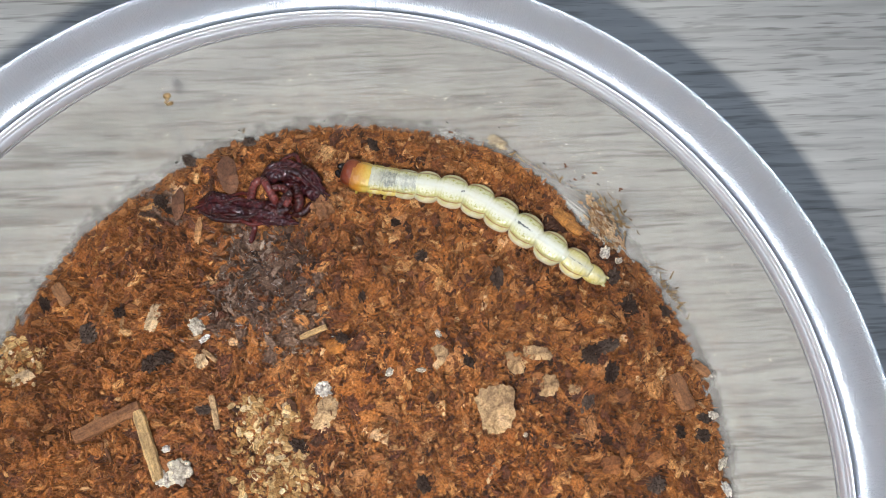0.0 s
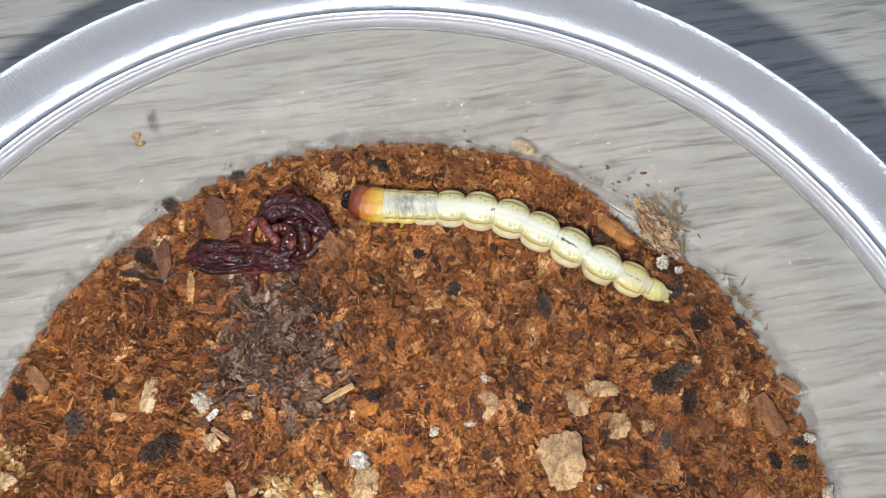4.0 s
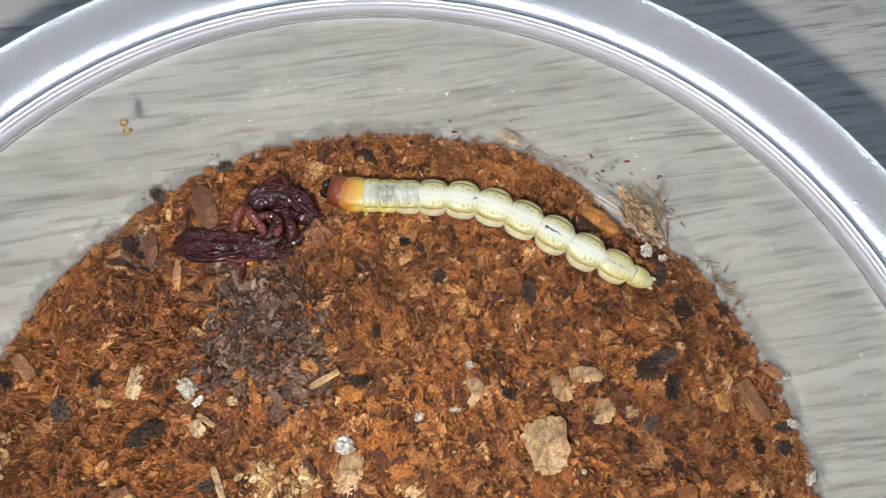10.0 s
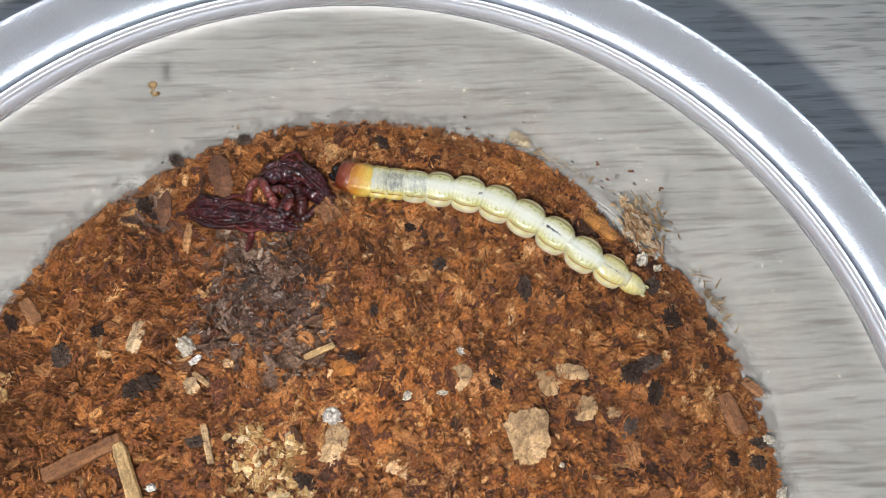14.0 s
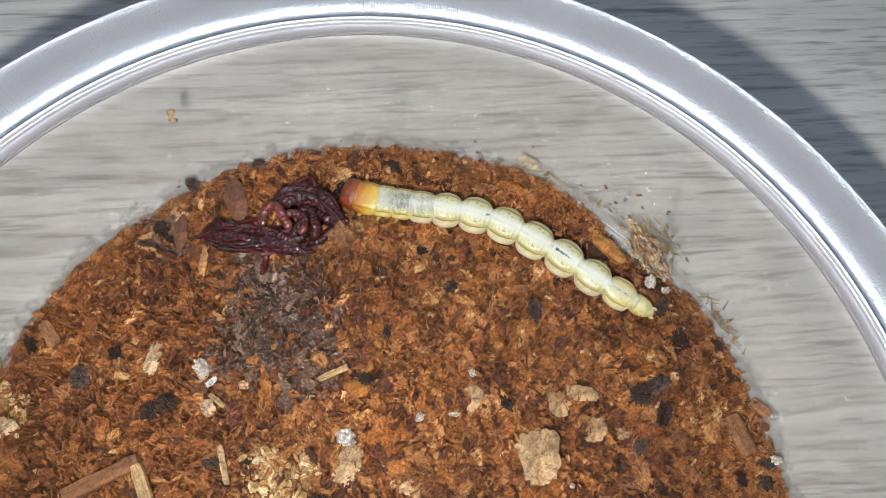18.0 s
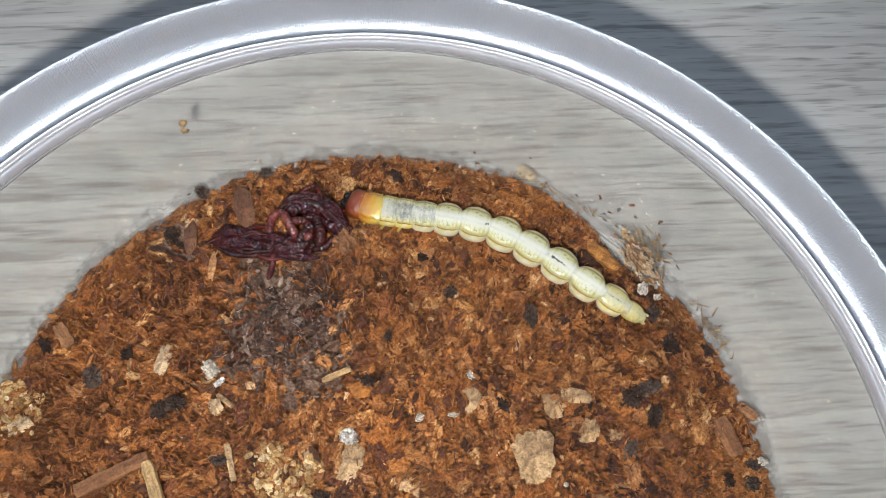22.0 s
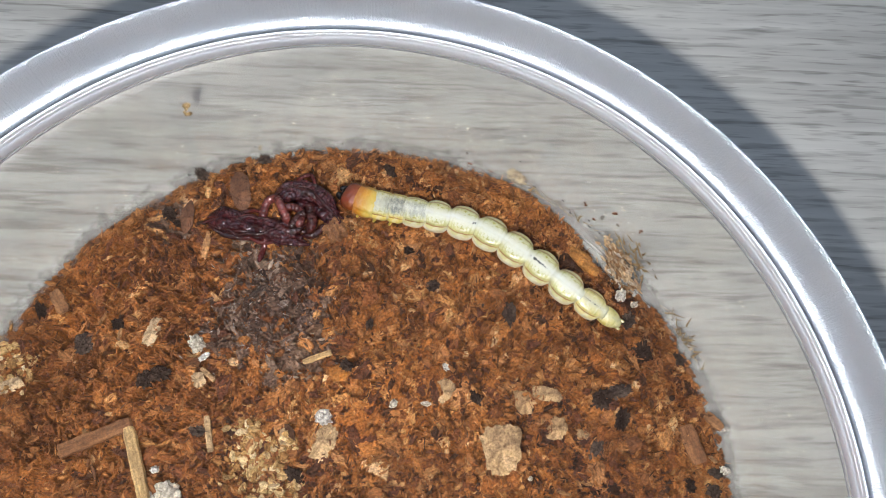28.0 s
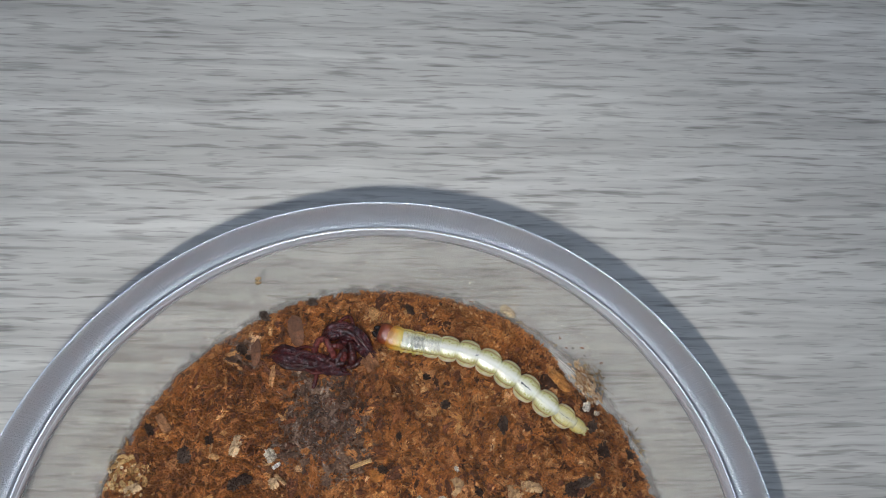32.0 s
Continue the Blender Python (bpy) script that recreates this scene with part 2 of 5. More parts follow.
def skin(name, across, bands=1.0, gut=(0.0, 0.0012, 0.35), along=None, wet=0.09, pale=0.5):
    """Thin wet larva skin: tones from the back's middle to its side, cream mottling, the gut as a line along the back."""
    m, nt, b = nodes(name)
    v = coords(nt)
    sep = nt.nodes.new("ShaderNodeSeparateXYZ")
    nt.links.new(v, sep.inputs[0])
    soft = speckle(nt, v, 900, 3.0, 0.6)
    side = maths(nt, "MULTIPLY", maths(nt, "ABSOLUTE", sep.outputs["Y"]), 625.0)
    side = maths(nt, "ADD", side, maths(nt, "MULTIPLY", maths(nt, "SUBTRACT", soft, 0.5), 0.7))
    c = ramp(nt, side, across)
    if along:
        u = maths(nt, "ADD", maths(nt, "MULTIPLY", sep.outputs["X"], 500.0), maths(nt, "MULTIPLY", soft, 0.8))
        c = blend(nt, 0.75, c, ramp(nt, u, along))
    cream = speckle(nt, coords(nt, (1, 0.7, 1)), 2100, 4.0, 0.65)
    c = blend(nt, ramp(nt, cream, [(0.5, (0, 0, 0)), (0.66, (pale,) * 3)]), c, (0.74, 0.72, 0.56))
    if pale > 0.2:
        c = blend(nt, ramp(nt, speckle(nt, v, 1500, 3.0, 0.6), [(0.53, (0, 0, 0)), (0.66, (0.6, 0.6, 0.6))]), c, (0.33, 0.32, 0.1))
    wrinkle = speckle(nt, coords(nt, (bands, 0.55, 0.55)), 1400, 3.0, 0.6)
    lo, hi, amount = gut
    wob = maths(nt, "MULTIPLY", maths(nt, "SUBTRACT", speckle(nt, v, 1300, 3.0, 0.6), 0.5), 0.0004)
    line = maths(nt, "ABSOLUTE", maths(nt, "ADD", sep.outputs["Y"], wob))
    thin = add(nt, "ShaderNodeMapRange", [("Value", line)])
    for key, value in (("From Min", 0.00004), ("From Max", 0.00015), ("To Min", 1.0), ("To Max", 0.0)):
        thin.inputs[key].default_value = value
    place = maths(nt, "ABSOLUTE", maths(nt, "SUBTRACT", sep.outputs["X"], (lo + hi) / 2))
    span = add(nt, "ShaderNodeMapRange", [("Value", place)])
    for key, value in (("From Min", (hi - lo) * 0.3), ("From Max", (hi - lo) * 0.55), ("To Min", amount), ("To Max", 0.0)):
        span.inputs[key].default_value = value
    torn = ramp(nt, speckle(nt, coords(nt, (1, 0.3, 1)), 1900, 3.0, 0.6), [(0.36, (0, 0, 0)), (0.5, (1, 1, 1))])
    c = blend(nt, maths(nt, "MULTIPLY", maths(nt, "MULTIPLY", thin.outputs[0], span.outputs[0]), torn), c, (0.1, 0.105, 0.09))
    nt.links.new(c, b.inputs["Base Color"])
    setup(b, Roughness=0.36, Subsurface_Weight=0.25, Subsurface_Scale=0.0008, Specular_IOR_Level=0.6, Coat_Weight=1.0, Coat_Roughness=wet)
    b.inputs["Subsurface Radius"].default_value = (1.0, 0.8, 0.45)
    wetlook(nt, b, blend(nt, 0.45, wrinkle, soft), 0.5, 0.0005)
    return m


def bell(nt, x, middle, width, amount=1.0):
    """A tent over x: amount at the middle, nothing past the width."""
    d = maths(nt, "DIVIDE", maths(nt, "ABSOLUTE", maths(nt, "SUBTRACT", x, middle)), width)
    n = add(nt, "ShaderNodeMath", [(1, d)], operation="SUBTRACT")
    n.inputs[0].default_value, n.use_clamp = 1.0, True
    return maths(nt, "MULTIPLY", n.outputs[0], amount)


def hide(name, across, spots=0.8, gut=None, murk=0.0, wet=0.09, fade=False):
    """Body rings: tones from the back to the side, olive specks beside the back, a thin brown seam above the side fold, clear joints.
    gut: from, to and strength of the dark gut along the ring; murk: how far grey gut shows through the back."""
    m, nt, b = nodes(name)
    at = nt.nodes.new("ShaderNodeAttribute")
    at.attribute_name = "skin"
    sep = nt.nodes.new("ShaderNodeSeparateXYZ")
    nt.links.new(at.outputs["Vector"], sep.inputs[0])
    v = coords(nt)
    soft, fine = speckle(nt, v, 1100, 3.0, 0.6), speckle(nt, v, 3600, 3.0, 0.65)
    along, side = sep.outputs["X"], maths(nt, "ABSOLUTE", sep.outputs["Y"])
    far = maths(nt, "ABSOLUTE", along)
    wavy = maths(nt, "ADD", side, maths(nt, "MULTIPLY", maths(nt, "SUBTRACT", soft, 0.5), 0.3))
    c = ramp(nt, wavy, across)
    c = blend(nt, ramp(nt, speckle(nt, v, 2300, 3.0, 0.6), [(0.5, (0, 0, 0)), (0.66, (0.45,) * 3)]), c, (0.64, 0.63, 0.48))
    field = maths(nt, "MULTIPLY", bell(nt, side, 0.42, 0.26, 1.6), bell(nt, far, 0.0, 0.8, 1.5))
    speck = ramp(nt, fine, [(0.5, (0, 0, 0)), (0.62, (spots * 0.8,) * 3)])
    c = blend(nt, maths(nt, "MULTIPLY", speck, field), c, (0.34, 0.32, 0.07))
    arc = maths(nt, "MULTIPLY", bell(nt, maths(nt, "ADD", far, maths(nt, "MULTIPLY", soft, 0.2)), 0.62, 0.06), bell(nt, side, 0.45, 0.4, 0.7))
    c = blend(nt, arc, c, (0.36, 0.34, 0.1))
    if murk:
        lines = speckle(nt, coords(nt, (1.9, 0.75, 0.75)), 1900, 4.0, 0.7)
        fibres = speckle(nt, v, 1300, 4.0, 0.7)
        dark = maths(nt, "MULTIPLY", ramp(nt, side, [(0.3, (murk,) * 3), (0.68, (0, 0, 0))]), ramp(nt, maths(nt, "MULTIPLY", maths(nt, "ADD", lines, fibres), 0.5), [(0.42, (1, 1, 1)), (0.54, (0.1,) * 3)]))
        if fade:
            dark = maths(nt, "MULTIPLY", dark, ramp(nt, maths(nt, "ADD", maths(nt, "MULTIPLY", along, 0.5), soft), [(0.5, (0, 0, 0)), (0.95, (1, 1, 1))]))
        c = blend(nt, dark, c, (0.13, 0.14, 0.13))
    joint = ramp(nt, far, [(0.66, (0, 0, 0)), (0.82, (0.5,) * 3)])
    c = blend(nt, joint, c, (0.5, 0.5, 0.37))
    seam = bell(nt, maths(nt, "ADD", side, maths(nt, "MULTIPLY", maths(nt, "SUBTRACT", soft, 0.5), 0.1)), 0.68, 0.06, 1.4)
    c = blend(nt, maths(nt, "MULTIPLY", seam, ramp(nt, far, [(0.5, (0.75,) * 3), (0.8, (0.1,) * 3)])), c, (0.3, 0.13, 0.045))
    if gut:
        lo, hi, amount = gut
        line = bell(nt, maths(nt, "ADD", sep.outputs["Y"], maths(nt, "MULTIPLY", maths(nt, "SUBTRACT", soft, 0.5), 0.3)), 0.0, 0.06, 1.6)
        torn = ramp(nt, speckle(nt, coords(nt, (1, 0.3, 1)), 1900, 3.0, 0.6), [(0.38, (0, 0, 0)), (0.5, (amount,) * 3)])
        c = blend(nt, maths(nt, "MULTIPLY", maths(nt, "MULTIPLY", line, bell(nt, along, (lo + hi) / 2, (hi - lo) / 2, 1.5)), torn), c, (0.07, 0.075, 0.07))
    nt.links.new(c, b.inputs["Base Color"])
    setup(b, Roughness=0.4, Subsurface_Weight=0.22, Subsurface_Scale=0.0006, Specular_IOR_Level=0.5, Coat_Weight=1.0, Coat_Roughness=wet)
    b.inputs["Subsurface Radius"].default_value = (1.0, 0.8, 0.45)
    wetlook(nt, b, blend(nt, 0.4, soft, speckle(nt, coords(nt, (1.6, 0.8, 0.8)), 2400, 2.0, 0.5)), 0.55 if murk else 0.25, 0.0004)
    return m


def painted(name, base, spread=0.15, rough=0.7, scale=60, metal=0.0):
    m, nt, b = nodes(name)
    lo, hi = tuple(x * (1 - spread) for x in base), tuple(min(0.9, x * (1 + spread)) for x in base)
    s = speckle(nt, coords(nt), scale, 4.0, 0.6)
    nt.links.new(ramp(nt, s, [(0.3, lo), (0.7, hi)]), b.inputs["Base Color"])
    setup(b, Roughness=rough, Metallic=metal)
    relief(nt, b, s, 0.1, 0.0005)
    return m


def glow(name, colour, strength):
    m, nt, b = nodes(name)
    setup(b, Base_Color=(0.8, 0.8, 0.8, 1), Emission_Strength=strength)
    b.inputs["Emission Color"].default_value = (*colour, 1)
    return m


M_TABLE = wood_table()
M_RIM, M_BEAD, M_CLEAR = brushed(), polished(), clear_plastic()
M_SOIL = crumb("damp_substrate", [(0.0, (0.17, 0.062, 0.019)), (1.0, (0.19, 0.07, 0.021))], island, 0.8, (1300, 1300, 1300))
M_MATTED = crumb("matted_flakes", EARTH, lambda nt: value(nt, "tone"), 0.6, (900, 5200, 900), True, GREYED)
M_FLAKE = crumb("wood_flakes", BROWNS, island, 0.62, (700, 6000, 700), True)
M_GREYED = crumb("mouldy_flakes", GREYED, island, 0.75, (900, 5000, 900), True)
M_PALE = crumb("pale_crumbs", PALE, island, 0.7, (900, 4500, 900), True)
M_SHREDS = crumb("pale_fibres", [(0.0, (0.3, 0.15, 0.065)), (0.3, (0.5, 0.32, 0.165)), (0.65, (0.63, 0.46, 0.28)), (0.9, (0.72, 0.58, 0.4)), (1.0, (0.82, 0.76, 0.66))], island, 0.7, (900, 4500, 900), True)
M_SHRED = crumb("pale_shreds", [(0.0, (0.34, 0.22, 0.1)), (0.5, (0.5, 0.36, 0.19)), (1.0, (0.68, 0.55, 0.35))], island, 0.7, (2500, 2500, 2500))
M_CHIP = crumb("wood_chip", CHIPS, chance, 0.6, (400, 2600, 700))
M_TAN = crumb("tan_flake", TAN, chance, 0.75, (1500, 1500, 1500))
M_DARK = crumb("dark_lump", DARK, chance, 0.95, (1500, 1500, 1500))
M_WHITE = crumb("white_bit", WHITE, chance, 0.8, (1200, 1200, 1200))
M_AMBER = crumb("amber_chip", AMBER, chance, 0.5, (900, 2500, 900))
M_LEAF = crumb("leaf_piece", LEAF, chance, 0.6, (700, 1500, 700))
M_STICK = crumb("bark_wood", [(0.0, (0.27, 0.12, 0.05)), (1.0, (0.38, 0.19, 0.085))], chance, 0.6, (500, 3000, 3000))
M_STRAW = crumb("straw", [(0.0, (0.55, 0.36, 0.16)), (1.0, (0.62, 0.43, 0.2))], chance, 0.55, (500, 3000, 3000))
M_SHADOW = painted("shadow_grey", (0.27, 0.25, 0.23), 0.4, 0.6, 1500)
M_EDGE = painted("edge_shade", (0.2, 0.2, 0.21), 0.2, 0.4, 300)
M_FUZZ = painted("mould", (0.33, 0.3, 0.28), 0.25, 0.9, 900)
BACKS = [(0.0, (0.66, 0.67, 0.58)), (0.2, (0.6, 0.6, 0.46)), (0.36, (0.53, 0.52, 0.29)), (0.6, (0.49, 0.45, 0.17)), (0.76, (0.53, 0.48, 0.23)), (0.95, (0.64, 0.56, 0.38))]
CHESTS = [(0.0, (0.46, 0.46, 0.38)), (0.35, (0.5, 0.49, 0.34)), (0.55, (0.6, 0.5, 0.15)), (0.8, (0.64, 0.5, 0.12)), (1.0, (0.6, 0.45, 0.12))]
M_BODY = hide("larva_skin", BACKS)
M_BODYFIRST = hide("larva_skin_first", BACKS, 0.8, None, 0.5)
M_BODYGUT = hide("larva_skin_fore", BACKS, 0.8, (0.3, 0.95, 1.0))
M_BODYMID = hide("larva_skin_mid", BACKS, 0.8, (-1.0, 0.5, 1.0))
M_BODYREAR = hide("larva_skin_rear", [(0.0, (0.5, 0.48, 0.34)), (0.3, (0.58, 0.52, 0.24)), (0.6, (0.6, 0.5, 0.16)), (1.0, (0.66, 0.57, 0.32))], 0.3, (-0.6, 0.9, 0.5))
M_LOBE = skin("larva_side", [(0.0, (0.6, 0.5, 0.33)), (1.0, (0.58, 0.46, 0.3))], pale=0.15)
M_MESO = hide("larva_fore_thorax", CHESTS, 0.5, None, 0.85, 0.09, True)
M_THORAX = hide("larva_thorax", CHESTS, 0.5, None, 0.8, 0.09)
M_PRO = skin("larva_pronotum", [(0.0, (0.6, 0.36, 0.04)), (0.5, (0.58, 0.31, 0.025)), (0.9, (0.5, 0.26, 0.02))], 1.0, (0.0, 0.001, 0.0), [(0.0, (0.36, 0.1, 0.008)), (0.3, (0.54, 0.24, 0.012)), (0.75, (0.6, 0.44, 0.08)), (1.0, (0.58, 0.48, 0.12))], 0.08, 0.08)
M_HEAD = skin("larva_head", [(0.0, (0.27, 0.055, 0.006)), (0.45, (0.19, 0.028, 0.003)), (0.85, (0.07, 0.009, 0.002))], 1.0, (0.0, 0.001, 0.0), [(0.0, (0.1, 0.012, 0.002)), (0.35, (0.19, 0.03, 0.004)), (0.85, (0.32, 0.085, 0.009))], 0.06, 0.0)
M_TAIL = skin("larva_tail", [(0.0, (0.58, 0.53, 0.28)), (0.45, (0.56, 0.46, 0.14)), (0.9, (0.58, 0.42, 0.08))], 1.0, (0.0, 0.001, 0.2))
M_JAW = painted("black_jaw", (0.012, 0.008, 0.008), 0.2, 0.25, 500)
M_WORM = flesh("bloodworm_dark", (0.014, 0.003, 0.0025), (0.055, 0.008, 0.006), 900, 0.4, 0.0, None, 1.0)
M_WORMMASS = flesh("bloodworm_mass", (0.018, 0.004, 0.005), (0.075, 0.012, 0.012), 1300, 0.35, 0.0, (0.03, 0.012, 0.02), 1.6)
M_WORMRED = flesh("bloodworm_red", (0.045, 0.007, 0.006), (0.1, 0.014, 0.01), 900, 0.35, 0.0, None, 0.9)
M_WORMPINK = flesh("bloodworm_pink", (0.08, 0.014, 0.012), (0.19, 0.042, 0.034), 900, 0.3, 0.1, (0.05, 0.008, 0.008), 0.9)
def smear():
    """Thin grey film in patches, thickest at the foot of the wall."""
    m, nt, b = nodes("damp_smear")
    tc = nt.nodes.new("ShaderNodeTexCoord")
    sep = nt.nodes.new("ShaderNodeSeparateXYZ")
    nt.links.new(tc.outputs["Object"], sep.inputs[0])
    patch = speckle(nt, coords(nt, (1, 1, 1)), 420, 5.0, 0.65)
    high = add(nt, "ShaderNodeMapRange", [("Value", sep.outputs["Z"])])
    for key, value in (("From Min", 0.0011), ("From Max", 0.0032), ("To Min", 0.24), ("To Max", -0.2)):
        high.inputs[key].default_value = value
    total = add(nt, "ShaderNodeMath", [(0, patch), (1, high.outputs[0])], operation="ADD")
    fac = ramp(nt, total.outputs[0], [(0.44, (0, 0, 0)), (0.68, (0.6, 0.6, 0.6))])
    clear = add(nt, "ShaderNodeBsdfTransparent")
    film = add(nt, "ShaderNodeBsdfDiffuse", Color=(0.2, 0.185, 0.17, 1))
    mix = nt.nodes.new("ShaderNodeMixShader")
    for k, out in ((0, fac), (1, clear.outputs[0]), (2, film.outputs[0])):
        nt.links.new(out, mix.inputs[k])
    nt.links.new(mix.outputs[0], nt.nodes["Material Output"].inputs["Surface"])
    return m


M_SMEAR = smear()
M_WALL = painted("room_plaster", (0.72, 0.72, 0.7), 0.04, 0.85, 8)
M_FLOOR = painted("room_floor", (0.3, 0.26, 0.22), 0.2, 0.6, 12)
M_TORCH = glow("torch_led", (1.0, 0.98, 0.965), TORCH)
M_PANEL = glow("fill_glow", (0.72, 0.84, 1.0), 0.4)

# ---- helpers for shapes; plans in centimetres ----


def part(name, bm, material, parent=None, label=""):
    bmesh.ops.scale(bm, vec=(C, C, C), verts=bm.verts)
    bmesh.ops.recalc_face_normals(bm, faces=bm.faces)
    me = bpy.data.meshes.new(name)
    bm.to_mesh(me)
    bm.free()
    return placed(name, me, material, parent, label)


def placed(name, me, material, parent=None, label=""):
    ob = new(name, me)
    if not me.materials:
        me.materials.append(material)
    if parent:
        ob.parent = parent
    return tagged(ob, label) if label else ob


def raw(name, verts, faces, material, parent=None, label="", smooth=False):
    me = bpy.data.meshes.new(name)
    me.from_pydata((np.asarray(verts) * C).tolist(), [], faces)
    if smooth:
        me.polygons.foreach_set("use_smooth", [True] * len(me.polygons))
    me.update()
    return placed(name, me, material, parent, label)


def lathe(bm, prof, n=256, closed=True):
    rings = [[bm.verts.new((r * math.cos(a * 2 * math.pi / n), r * math.sin(a * 2 * math.pi / n), z)) for a in range(n)] for r, z in prof]
    m = len(rings)
    for i in range(m if closed else m - 1):
        p, q = rings[i], rings[(i + 1) % m]
        for a in range(n):
            bm.faces.new((p[a], p[(a + 1) % n], q[(a + 1) % n], q[a])).smooth = True


def box(bm, size, at=(0, 0, 0)):
    bmesh.ops.create_cube(bm, size=1, matrix=Matrix.Translation(at) @ Matrix.Diagonal((*size, 1)))


def soil_z(x, y):
    r2 = x * x + y * y
    bump = 0.05 * noise.noise(Vector((x * 0.9, y * 0.9, 3.1))) + 0.06 * noise.noise(Vector((x * 3.1, y * 3.1, 7.7))) + 0.05 * noise.noise(Vector((x * 7.3, y * 7.3, 2.2)))
    return max(0.1, 0.40 - 0.02 * r2 + bump)


def smooth_path(points, steps):
    """A Catmull-Rom line through the points."""
    p = [Vector(q) for q in points]
    p = [p[0] * 2 - p[1], *p, p[-1] * 2 - p[-2]]
    out = []
    for i in range(1, len(p) - 2):
        for k in range(steps):
            t = k / steps
            a, b, c, d = p[i - 1 : i + 3]
            out.append(0.5 * (2 * b + (c - a) * t + (2 * a - 5 * b + 4 * c - d) * t * t + (3 * b - a - 3 * c + d) * t**3))
    return out + [p[-2]]


def tube(bm, line, radius, n=10, rough=0.0, seed=0):
    """A round tube along a line, tapered at its ends, ringed by shallow swellings."""
    rng = random.Random(seed)
    rings = []
    for i, p in enumerate(line):
        d = (line[min(i + 1, len(line) - 1)] - line[max(i - 1, 0)]).normalized()
        s = d.cross(Vector((0, 0, 1))).normalized()
        u = s.cross(d)
        f = i / (len(line) - 1)
        r = radius * min(1.0, 0.25 + 6 * min(f, 1 - f)) * (1 + rough * math.sin(i * 2.1) + rng.uniform(-rough, rough))
        rings.append([bm.verts.new(p + r * (math.cos(a * 2 * math.pi / n) * s + math.sin(a * 2 * math.pi / n) * u)) for a in range(n)])
    for p, q in zip(rings, rings[1:]):
        for a in range(n):
            bm.faces.new((p[a], p[(a + 1) % n], q[(a + 1) % n], q[a])).smooth = True
    bm.faces.new(rings[0][::-1]), bm.faces.new(rings[-1])


# ---- room and table ----


def room():
    # the whole room is out of view, added for bounce light and reflections
    for name, size, at, m in (("wall_north", (320, 8, 250), (0, 164, 50), M_WALL), ("wall_south", (320, 8, 250), (0, -164, 50), M_WALL), ("wall_east", (8, 320, 250), (164, 0, 50), M_WALL), ("wall_west", (8, 320, 250), (-164, 0, 50), M_WALL), ("floor", (336, 336, 8), (0, 0, -79), M_FLOOR), ("ceiling", (336, 336, 8), (0, 0, 179), M_WALL)):
        bm = bmesh.new()
        box(bm, size, at)
        tagged(part(name, bm, m), "unseen pale room surface added for bounce and reflections" if m is M_WALL else "plain brown room floor", "room", kind="structure")
    # unseen glowing panel, added for fill and for the metal to reflect
    bm = bmesh.new()
    box(bm, (130, 130, 2), (0, 0, 173.9))
    tagged(part("fill_panel", bm, M_PANEL), "unseen square glowing panel added for cool fill", "lamp")


def table():
    t = tagged(new("table"), "grey wood-grain laminate table", "table")
    bm = bmesh.new()
    box(bm, (120, 80, 2.2), (0, 0, -1.1))
    bmesh.ops.bevel(bm, geom=bm.edges[:], offset=0.12, segments=2, affect="EDGES")
    part("table_top", bm, M_TABLE, t)
    for sx in (-1, 1):
        for sy in (-1, 1):
            bm = bmesh.new()
            box(bm, (5, 5, 72.8), (sx * 54, sy * 34, -38.6))
            part("leg", bm, M_TABLE, t)


WALL_TOP, WALL_LOW = (4.004, 1.45), (3.635, 0.12)  # radius and height of the clear wall


def on_wall(deg, z, off=0.0):
    r = WALL_LOW[0] + (WALL_TOP[0] - WALL_LOW[0]) * (z - WALL_LOW[1]) / (WALL_TOP[1] - WALL_LOW[1]) - off
    return Vector((r * math.cos(radians(deg)), r * math.sin(radians(deg)), z))


